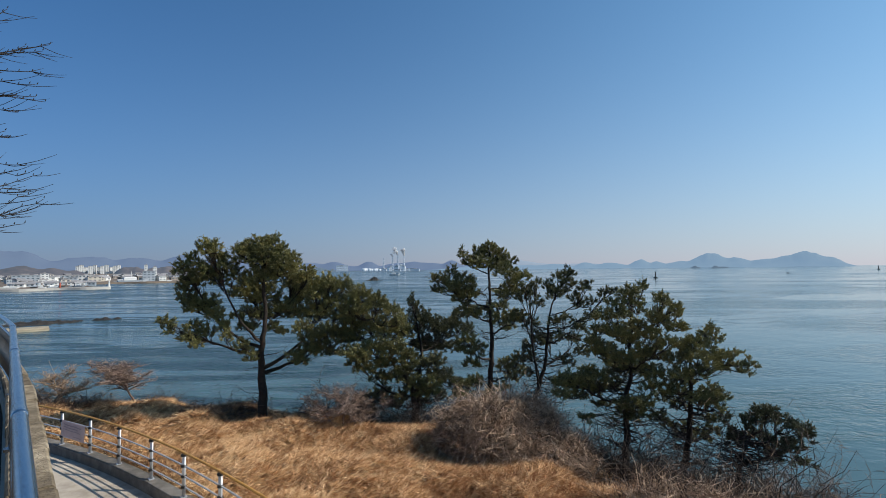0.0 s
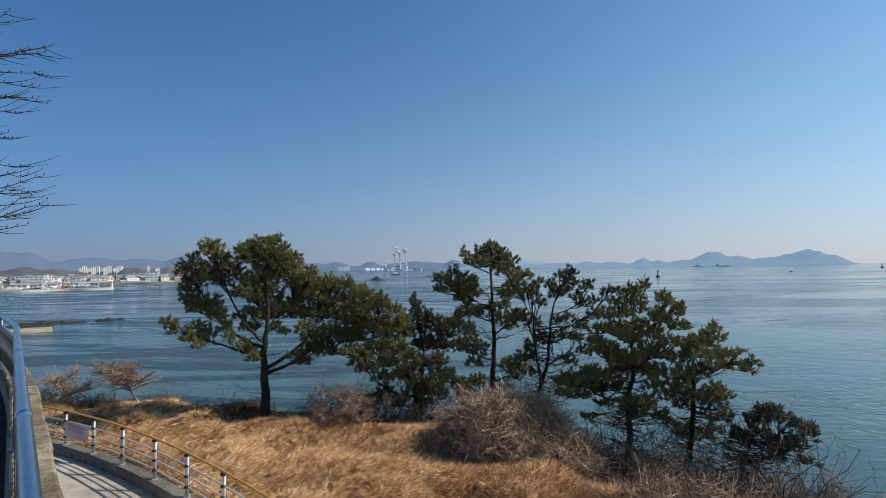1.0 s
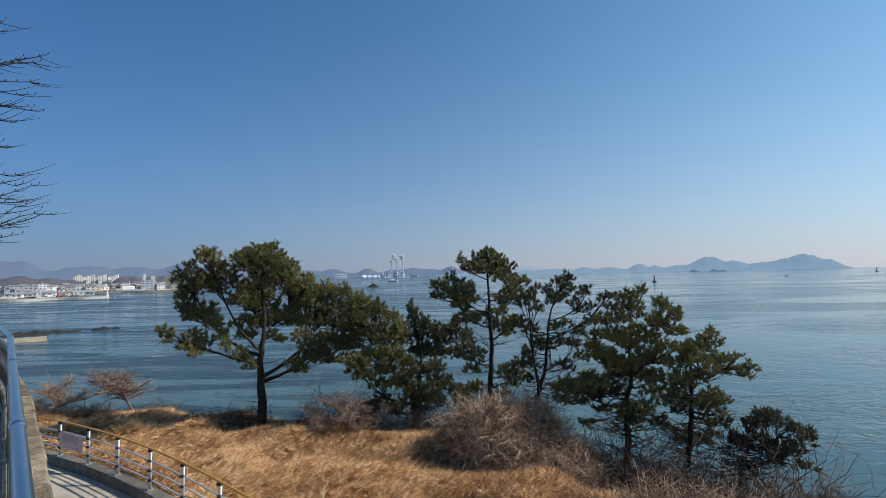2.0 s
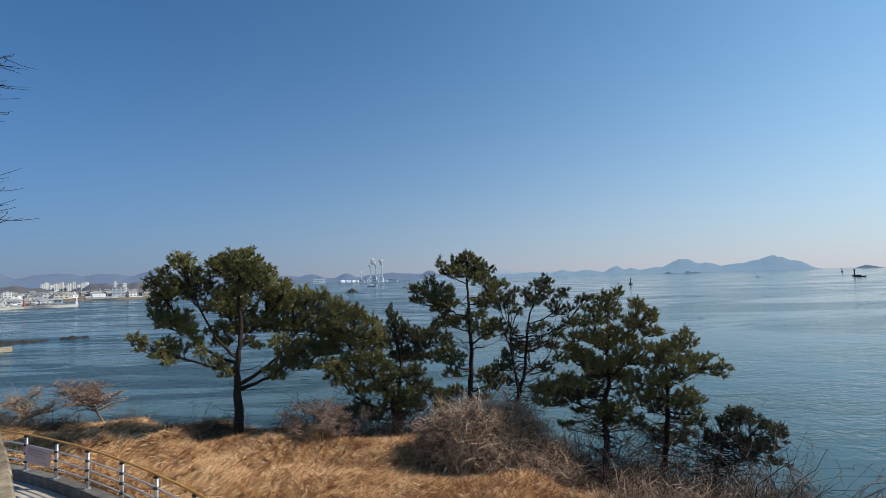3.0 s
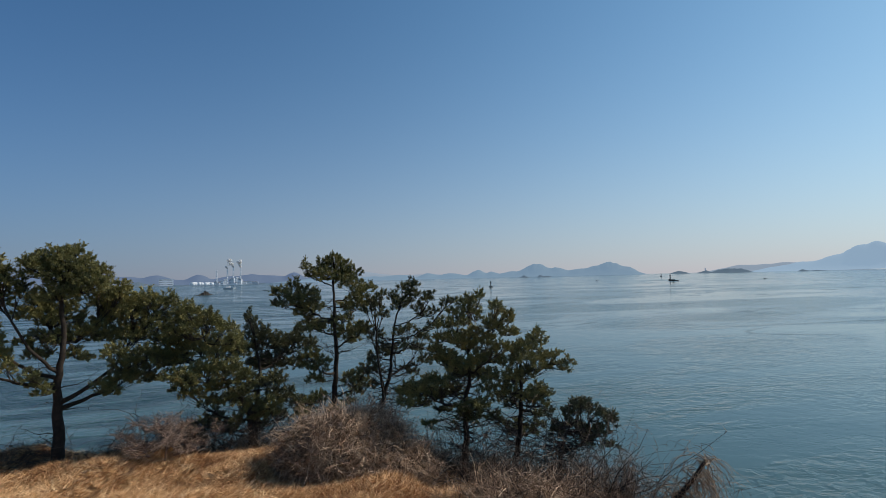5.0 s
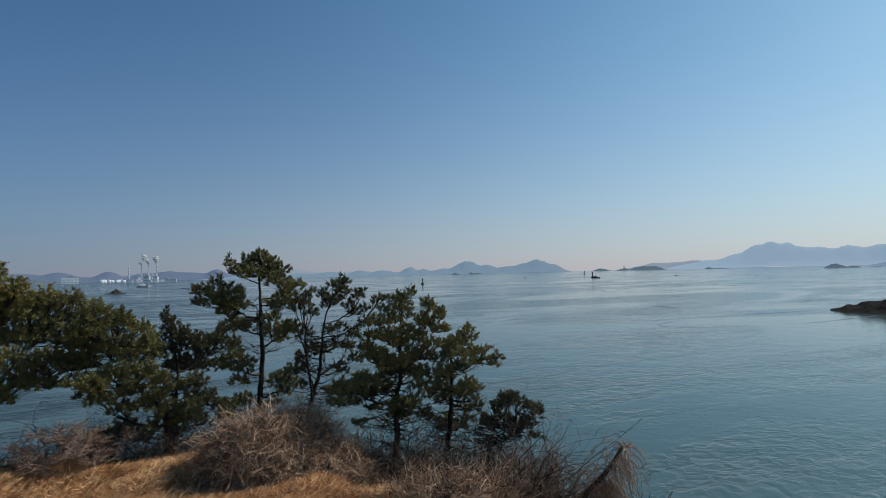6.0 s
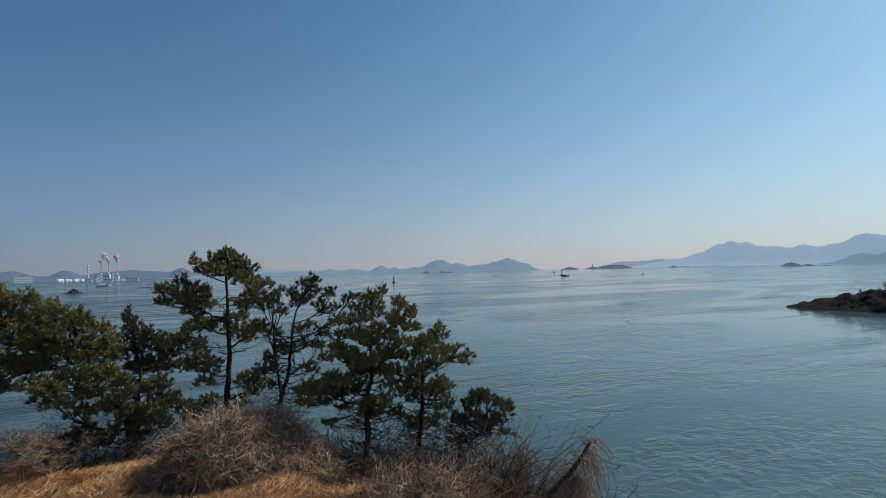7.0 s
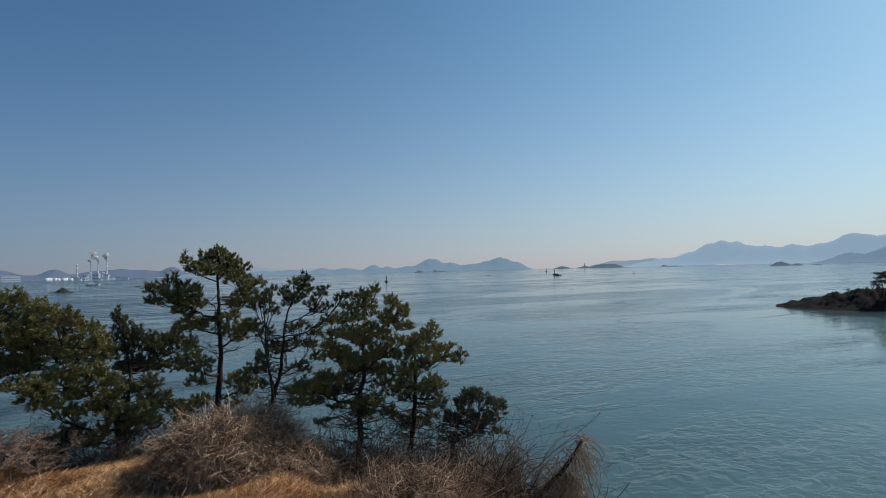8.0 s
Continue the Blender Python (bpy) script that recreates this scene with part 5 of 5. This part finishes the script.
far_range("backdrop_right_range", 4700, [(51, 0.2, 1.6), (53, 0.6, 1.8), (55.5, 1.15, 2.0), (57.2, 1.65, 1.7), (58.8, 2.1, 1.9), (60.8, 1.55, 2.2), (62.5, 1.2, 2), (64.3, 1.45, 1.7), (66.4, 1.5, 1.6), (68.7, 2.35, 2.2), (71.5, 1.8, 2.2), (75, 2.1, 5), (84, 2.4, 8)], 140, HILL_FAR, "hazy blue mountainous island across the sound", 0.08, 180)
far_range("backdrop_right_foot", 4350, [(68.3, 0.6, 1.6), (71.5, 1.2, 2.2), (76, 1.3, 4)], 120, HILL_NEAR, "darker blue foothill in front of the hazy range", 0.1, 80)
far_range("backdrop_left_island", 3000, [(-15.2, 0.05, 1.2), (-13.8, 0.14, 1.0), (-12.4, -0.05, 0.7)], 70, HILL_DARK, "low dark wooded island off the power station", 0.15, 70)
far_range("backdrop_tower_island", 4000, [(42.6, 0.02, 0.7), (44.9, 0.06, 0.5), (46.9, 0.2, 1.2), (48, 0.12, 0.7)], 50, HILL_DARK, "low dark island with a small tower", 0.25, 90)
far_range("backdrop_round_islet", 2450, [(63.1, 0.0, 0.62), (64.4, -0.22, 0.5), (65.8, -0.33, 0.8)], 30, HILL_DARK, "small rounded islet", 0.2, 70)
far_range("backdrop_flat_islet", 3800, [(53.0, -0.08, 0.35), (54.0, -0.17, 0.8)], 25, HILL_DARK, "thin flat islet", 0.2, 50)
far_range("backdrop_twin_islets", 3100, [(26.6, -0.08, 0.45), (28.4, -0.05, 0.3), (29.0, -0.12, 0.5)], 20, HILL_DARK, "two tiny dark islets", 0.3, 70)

hummock("rock_islet", 0, 690, [(-7.8, 4.4, 0.22), (-7.45, 2.0, 0.3), (-7.85, 1.9, 1.0)], 6, ROCK, "dark conical rock islet in the sound", "rock", rough=0.35, cells=120, jag=0.25)
hummock("rock_reef", 0, 900, [(-1.9, 1.2, 0.5)], 5, ROCK, "low dark reef awash in the sound", "rock", rough=0.3, cells=40)
hummock("shore_rocks", 0, 200, [(-40, 0.55, 1.4), (-38.4, 1.0, 0.8), (-37.2, 0.75, 0.6), (-36.3, 0.5, 0.6), (-35.7, 0.25, 0.4)], 5, ROCK, "black tidal rocks beside an old jetty", "rock", rough=0.6, cells=150, rows=26, scale=0.3, base=-0.5, jag=0.45)
hummock("tidal_rock", 0, 202, [(-33.7, 0.65, 0.45), (-34.4, 0.4, 0.4), (-32.8, 0.35, 0.4)], 3, ROCK, "flat black rock awash off the shore", "rock", rough=0.6, cells=100, rows=24, scale=0.35, base=-0.4, jag=0.45)
hummock("small_tidal_rock", 0, 204, [(-31.8, 0.35, 0.12)], 1, ROCK, "small black rock awash", "rock", rough=0.4, cells=24, scale=0.6)
hummock("headland", 0, 220, [(62.9, 0.5, 0.5), (63.8, 1.8, 0.7), (65.2, 3.2, 1.1), (67.0, 4.7, 1.4), (69.0, 5.9, 1.7), (71.5, 7.0, 2.2), (78, 10, 6)], 11, SCRUB, "dark scrubby headland running into the sea", "headland", rough=0.12, cells=300, rows=44, scale=0.16, base=-1.0, jag=0.16)

jx, jy, _ = polar(-39.6, 178)
jetty = thing("jetty", jx, jy, -1.0, "short old concrete jetty with a pale front", "jetty", turn=39.6)
part("deck", add_box(Shape(), -9.0, -2.5, 0, 5.2, 4.0, 1.75, 0.15), JETTY, jetty)
part("step", add_box(Shape(), 1.0, -3.6, 0, 5.0, -2.5, 1.25, 0.1), JETTY, jetty)


# ---- harbour town ----
def building(az, dist, w, d, h, storeys, material, label, roof="flat", z=2.0, turn=0.0, group="harbour town", category="building", name="building"):
    x, y, _ = polar(az, dist)
    root = thing(name, x, y, z, label, category, group, turn=-az + turn)
    part("wall", add_box(Shape(), -w / 2, -d / 2, 0, w / 2, d / 2, h), material, root)
    top = Shape()
    if roof == "gable":
        g = h + 0.22 * d
        top.add([(-w / 2 - 0.4, -d / 2 - 0.4, h), (w / 2 + 0.4, -d / 2 - 0.4, h), (w / 2 + 0.4, d / 2 + 0.4, h), (-w / 2 - 0.4, d / 2 + 0.4, h), (-w / 2 - 0.4, 0, g), (w / 2 + 0.4, 0, g)],
                [(0, 1, 5), (0, 5, 4), (2, 3, 4), (2, 4, 5), (3, 0, 4), (1, 2, 5), (0, 3, 2), (0, 2, 1)])
    else:
        add_box(top, -w / 2 - 0.3, -d / 2 - 0.3, h, w / 2 + 0.3, d / 2 + 0.3, h + 0.5, 0.1)
        add_box(top, -w * 0.15, -d * 0.2, h + 0.5, w * 0.12, d * 0.2, h + 2.0)
    part("roof", top, ROOFS, root)
    step = h / storeys
    row = Shape()
    for k in range(storeys):
        bays = max(2, int(w / 4.5))
        for b in range(bays):
            cx = -w / 2 + (b + 0.5) * w / bays
            add_box(row, cx - 0.24 * w / bays, -d / 2 - 0.06, k * step + 0.42 * step, cx + 0.24 * w / bays, -d / 2 + 0.1, k * step + 0.76 * step)
    tagged(part("glazing", row, PANE, root), kind="stuff")
    return root


def shelf(name, a0, a1, d0, d1, top, material, label, category, lift=0.0):
    """A flat quay or strip of land with sloped sides."""
    n = 40
    az = np.linspace(a0, a1, n)
    vs = []
    for a in az:
        for d, z in ((d0 - 2, -2.0), (d0, top), (d1, top + lift), (d1 + 6, -2.0)):
            vs.append(polar(a, d + 6 * math.sin(a * 1.3), z))
    sh = Shape().add(vs, grid_faces(n, 4))
    return tagged(part(name, sh, material), label, category, kind="structure")


shelf("ground_harbour", -52, -27.2, 760, 2300, 2.0, LAND, "low built-up harbour shore", "ground", 6.0)
shelf("ground_outer_quay", -52, -35.0, 566, 760, 1.8, LAND, "outer harbour yard behind the breakwater", "ground", 0.4)
shelf("breakwater", -52, -33.35, 548, 560, 1.9, MOLE, "long pale concrete breakwater", "breakwater")
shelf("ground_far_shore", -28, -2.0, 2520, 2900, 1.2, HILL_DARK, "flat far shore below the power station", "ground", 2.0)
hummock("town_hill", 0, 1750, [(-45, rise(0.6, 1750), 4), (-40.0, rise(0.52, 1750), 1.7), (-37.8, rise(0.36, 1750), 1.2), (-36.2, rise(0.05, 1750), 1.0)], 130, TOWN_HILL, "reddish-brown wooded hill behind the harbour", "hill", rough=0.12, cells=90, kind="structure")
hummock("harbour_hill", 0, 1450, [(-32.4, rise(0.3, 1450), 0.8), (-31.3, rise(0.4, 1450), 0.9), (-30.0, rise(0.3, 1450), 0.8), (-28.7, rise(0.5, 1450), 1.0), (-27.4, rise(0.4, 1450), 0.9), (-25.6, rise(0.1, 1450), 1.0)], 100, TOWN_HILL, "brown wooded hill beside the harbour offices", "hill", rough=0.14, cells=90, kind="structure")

tx, ty, _ = polar(-33.5, 555)
harbour_light = thing("harbour_light", tx, ty, 1.85, "small white light tower at the breakwater end", "light tower")
part("tower", add_tube(Shape(), [(0, 0, 0), (0, 0, 3.6), (0, 0, 4.0)], [1.0, 0.75, 0.9], 10), WHITE, harbour_light)
part("lantern", add_tube(Shape(), [(0, 0, 4.0), (0, 0, 5.2), (0, 0, 5.8)], [0.5, 0.5, 0.1], 10), WHITE, harbour_light)
red = thing("red_marker", *polar(-37.2, 554), "red painted harbour marker on the breakwater", "marker")
red.location.z = 1.85
part("body", add_tube(Shape(), [(0, 0, 0), (0, 0, 3.2), (0, 0, 4.4), (0, 0, 5.0)], [0.8, 0.7, 0.4, 0.15], 10), BRICKRED, red)

# the tower blocks
for k, a in enumerate(np.linspace(-35.95, -32.75, 11)):
    building(float(a) + 0.05 * math.sin(5 * k), 2040 + 25 * (k % 3), 10.0 + 2.5 * (k % 2), 12, 29 + 4 * math.sin(2.1 * k), 10, WHITE, "pale concrete apartment tower block above the harbour", z=4.0, turn=12 * math.sin(k), group="apartment towers", category="apartment block", name="apartment_block")
# big harbour halls and the terminal
building(-39.6, 900, 30, 24, 9.5, 3, BLUEGREY, "large blue-grey cold store with pale pilasters", z=2.2)
building(-38.3, 860, 9, 14, 11.5, 4, WHITE, "tall white harbour office", z=2.2)
building(-37.9, 880, 7, 12, 10, 3, CREAM, "cream harbour store beside the office", z=2.2)
building(-36.5, 930, 22, 18, 8.0, 3, BLUEGREY, "long pale blue warehouse", z=2.2)
building(-35.3, 900, 18, 14, 8.5, 2, WHITE, "white fish market hall", z=2.2)
building(-34.6, 840, 16, 12, 6.5, 2, CREAM, "low cream quay building", z=2.2)
building(-30.25, 800, 15, 12, 13.5, 4, BLUEGREY, "glass-fronted ferry terminal with white storeys", z=2.2)
building(-29.75, 806, 5, 10, 19, 5, WHITE, "white tower wing of the ferry terminal", z=2.2)
building(-30.5, 830, 4, 8, 22, 6, WHITE, "slim white lift tower", z=2.2)
building(-29.15, 812, 7, 8, 7.5, 2, CREAM, "small cream quay office", z=2.2)
town = np.random.default_rng(71)
for k in range(150):
    a = float(town.uniform(-43, -27.4))
    dd = float(town.uniform(800, 1350))
    w, h = float(town.uniform(4, 12)), float(town.uniform(2.5, 6.5))
    m = (WHITE, CREAM, BLUEGREY, DRAB, WHITE, DRAB)[k % 6]
    word = {"white_render": "white", "cream_render": "cream", "blue_grey_cladding": "blue-grey", "drab_render": "drab brown"}[m.name]
    building(a, dd, w, 10, h, 2 if h > 5.5 else 1, m, f"low {word} harbour building with dark windows", "gable" if k % 3 == 0 else "flat", z=1.9 + (dd - 760) * 0.0038, turn=float(town.uniform(-25, 25)))
for k in range(26):
    a = float(town.uniform(-42.5, -34.6))
    building(a, float(town.uniform(600, 720)), float(town.uniform(4, 9)), 6, float(town.uniform(2.2, 3.6)), 1, (WHITE, BLUEGREY)[k % 2], "low quayside shed with a pitched roof", "gable", z=1.9, turn=float(town.uniform(-20, 20)))


def boat(az, dist, ln, label, upper=WHITE, hull=BLUEGREY, turn=0.0, name="boat"):
    x, y, _ = polar(az, dist)
    root = thing(name, x, y, -0.3, label, "boat", "boats", turn=-az + turn)
    b = 0.16 * ln
    h = 0.12 * ln
    hs = Shape().add([(-ln / 2, -b, 0), (ln * 0.3, -b, 0), (ln / 2, 0, 0.1), (ln * 0.3, b, 0), (-ln / 2, b, 0), (-ln / 2, -b * 1.1, h), (ln * 0.33, -b * 1.1, h * 1.1), (ln * 0.56, 0, h * 1.5), (ln * 0.33, b * 1.1, h * 1.1), (-ln / 2, b * 1.1, h)],
                     [(0, 1, 6), (0, 6, 5), (1, 2, 7), (1, 7, 6), (2, 3, 8), (2, 8, 7), (3, 4, 9), (3, 9, 8), (4, 0, 5), (4, 5, 9), (5, 6, 8), (5, 8, 9), (6, 7, 8)])
    part("hull", hs, hull, root)
    part("cabin", add_box(Shape(), -ln * 0.3, -b * 0.7, h, ln * 0.12, b * 0.7, h + 0.13 * ln, 0.02 * ln), upper, root)
    part("mast", add_tube(Shape(), [(-ln * 0.05, 0, h), (-ln * 0.05, 0, h + 0.34 * ln)], 0.012 * ln, 6), upper, root)
    return root


for k in range(16):
    boat(float(town.uniform(-42, -34)), float(town.uniform(568, 590)), float(town.uniform(5, 9)), "small fishing boat hauled out on the quay", (WHITE, BLUEGREY)[k % 2], (WHITE, BLUEGREY, BUOY_DARK)[k % 3], float(town.uniform(-30, 30)), "fishing_boat").location.z = 1.9
boat(-31.6, 780, 34, "white and grey passenger ferry at the quay", name="ferry", turn=8)
boat(-32.4, 790, 22, "blue-hulled vessel moored by the ferry", name="ferry", turn=5)
boat(-28.4, 770, 14, "small white vessel at the quay")
boat(-30.9, 772, 8, "rust-red tender moored at the quay", BRICKRED, BRICKRED)
boat(-5.5, 1170, 24, "white motor vessel under way off the power station")
boat(42.05, 940, 13, "dark fishing boat beside a buoy", BUOY_DARK, BUOY_DARK)
boat(34.4, 1110, 7, "tiny dark boat on the sound", BUOY_DARK, BUOY_DARK)
boat(50.0, 1030, 6, "tiny dark boat on open water", BUOY_DARK, BUOY_DARK)


def buoy(az, dist, h, label, material):
    x, y, _ = polar(az, dist)
    root = thing("buoy", x, y, -0.3, label, "buoy", "channel marks")
    part("float", add_tube(Shape(), [(0, 0, 0), (0, 0, 0.18 * h), (0, 0, 0.24 * h)], [0.30 * h, 0.30 * h, 0.1 * h], 12), material, root)
    part("mast", add_tube(Shape(), [(0, 0, 0.22 * h), (0, 0, 0.75 * h)], [0.10 * h, 0.06 * h], 8), material, root)
    part("topmark", add_tube(Shape(), [(0, 0, 0.72 * h), (0, 0, 0.76 * h), (0, 0, 0.98 * h), (0, 0, h)], [0.03 * h, 0.11 * h, 0.11 * h, 0.03 * h], 8), material, root)
    return root


buoy(22.84, 720, 8.5, "dark channel buoy with a topmark", BUOY_DARK)
buoy(41.69, 1010, 11.0, "tall dark channel beacon", BUOY_DARK)
buoy(40.84, 1750, 11.0, "slim dark beacon further out", BUOY_DARK)


# ---- power station ----
def chimney(az, dist, top_el, width, material, label):
    x, y, _ = polar(az, dist)
    root = thing("chimney", x, y, 2.0, label, "chimney", "power station stacks")
    h = rise(top_el, dist) - 2.0
    for k in range(6):
        part("band", add_tube(Shape(), [(0, 0, h * k / 6), (0, 0, h * (k + 1) / 6)], [width * (1 - 0.06 * k), width * (1 - 0.06 * (k + 1))], 14), material if k % 2 == 0 else HAZEGREY, root, smooth=True)
    return root


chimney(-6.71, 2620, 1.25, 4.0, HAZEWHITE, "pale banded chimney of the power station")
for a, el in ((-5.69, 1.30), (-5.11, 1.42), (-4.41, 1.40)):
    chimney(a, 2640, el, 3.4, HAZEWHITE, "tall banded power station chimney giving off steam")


def plume(az, dist, el, seed, drift=-1.0, size=1.0):
    rnd = np.random.default_rng(seed)
    x, y, _ = polar(az, dist)
    sh = Shape()
    for k in range(18):
        c = np.array([drift * k * (0.4 + 0.055 * k), 0, 2.1 * k]) * size + rnd.normal(0, 0.8 + 0.16 * k, 3) * size
        r = (2.6 + 0.42 * k) * rnd.uniform(0.7, 1.2) * size
        u, w = np.meshgrid(np.linspace(0, 2 * math.pi, 13), np.linspace(0.05, math.pi - 0.05, 8), indexing="ij")
        rad = r * (1 + 0.22 * np.sin(3 * u + k) * np.sin(2 * w + k))
        v = np.stack([(rad * np.cos(u) * np.sin(w)).ravel(), (rad * np.sin(u) * np.sin(w)).ravel(), (rad * np.cos(w)).ravel()], axis=1) + c
        sh.add(v, grid_faces(13, 8))
    ob = part("steam_plume", sh, STEAM, smooth=True)
    ob.location = (x, y, rise(el, dist))
    return tagged(ob, "white steam drifting from a chimney top", "steam", "steam plumes")


plume(-5.69, 2640, 1.32, 80, -1.0, 0.35)
plume(-5.11, 2640, 1.44, 81, -0.9, 0.95)
plume(-4.41, 2640, 1.42, 82, -0.35, 0.9)


def storage_tank(az, dist, r, h):
    x, y, _ = polar(az, dist)
    root = thing("storage_tank", x, y, 2.0, "white domed storage tank of the power station", "tank", "power station tanks")
    part("shell", add_tube(Shape(), [(0, 0, 0), (0, 0, h)], r, 18), HAZEWHITE, root, smooth=True)
    part("dome", add_tube(Shape(), [(0, 0, h), (0, 0, h + 0.14 * r), (0, 0, h + 0.24 * r)], [r, 0.75 * r, 0.2 * r], 18), HAZEWHITE, root, smooth=True)
    return root


plant = np.random.default_rng(91)
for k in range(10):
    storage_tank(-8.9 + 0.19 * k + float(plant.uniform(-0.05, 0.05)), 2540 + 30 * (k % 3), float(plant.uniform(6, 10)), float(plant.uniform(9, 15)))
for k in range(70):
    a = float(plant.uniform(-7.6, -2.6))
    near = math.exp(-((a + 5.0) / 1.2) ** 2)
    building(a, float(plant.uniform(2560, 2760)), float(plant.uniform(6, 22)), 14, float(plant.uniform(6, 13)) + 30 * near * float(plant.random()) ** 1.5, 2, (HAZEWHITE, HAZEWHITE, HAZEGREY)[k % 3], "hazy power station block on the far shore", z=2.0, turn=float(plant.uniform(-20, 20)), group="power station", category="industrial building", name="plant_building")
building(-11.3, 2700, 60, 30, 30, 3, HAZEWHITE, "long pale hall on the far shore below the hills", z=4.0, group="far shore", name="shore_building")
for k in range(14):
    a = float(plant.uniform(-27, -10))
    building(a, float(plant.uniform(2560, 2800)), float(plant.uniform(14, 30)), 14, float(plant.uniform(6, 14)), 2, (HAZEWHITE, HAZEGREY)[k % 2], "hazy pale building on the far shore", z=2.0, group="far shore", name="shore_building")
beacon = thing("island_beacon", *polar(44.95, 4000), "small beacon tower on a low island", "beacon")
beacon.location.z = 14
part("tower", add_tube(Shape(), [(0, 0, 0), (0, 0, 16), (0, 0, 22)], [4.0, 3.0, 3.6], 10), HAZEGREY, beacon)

# headland pines, bushes and post
for k, (a, d, h) in enumerate(((70.2, 214, 7.2), (71.0, 216, 6.5), (72.4, 218, 7.5))):
    hx, hy, _ = polar(a, d)
    root = thing("headland_pine", hx, hy, 4.5, "dark wind-bent pine on the headland", "pine tree", "headland pines", turn=-a)
    rnd = np.random.default_rng(100 + k)
    stem = along_curve([(0, 0, 0), (0.4, 0, h * 0.35), (-0.2, 0, h * 0.7), (0.3, 0, h)], 10)
    part("trunk", add_tube(Shape(), stem, np.linspace(0.22, 0.05, 10), 7), BARK, root)
    lm = Shape()
    c_all, d_all = [], []
    for j in range(15):
        c = np.array([rnd.uniform(-2.0, 1.6), rnd.uniform(-1.4, 1.4), h * rnd.uniform(0.42, 1.0)])
        add_tube(lm, along_curve([stem[rnd.integers(4, 9)], c * np.array([0.6, 0.6, 0.97]), c], 5), np.linspace(0.06, 0.02, 5), 5)
        v = rnd.normal(size=(50, 3)) * np.array([0.6, 0.55, 0.2])
        c_all.append(c + v), d_all.append(np.tile([[0, 0, 1.0]], (50, 1)))
    leaves = shoots(np.concatenate(c_all), np.concatenate(d_all), np.full(750, 0.3), 16, 0.24, 0.03, rnd)
    tagged(part("branching", lm, BARK, root), kind="stuff")
    part("crown", tri_mesh("crown", leaves, NEEDLE_DARK), NEEDLE_DARK, root)
for k, (a, h) in enumerate(((66.3, 1.6), (66.9, 2.6), (67.3, 2.3), (67.9, 3.0), (68.4, 2.6), (69.2, 3.0), (69.7, 3.4))):
    bare_tree(*polar(a, 214)[:2], h * 1.15, 0.8, "small leafless bush on the headland", 110 + k, TWIG_DARK, (0, 0), 5, 0.055, base=2.4 + 0.6 * (a - 65), levels=3)
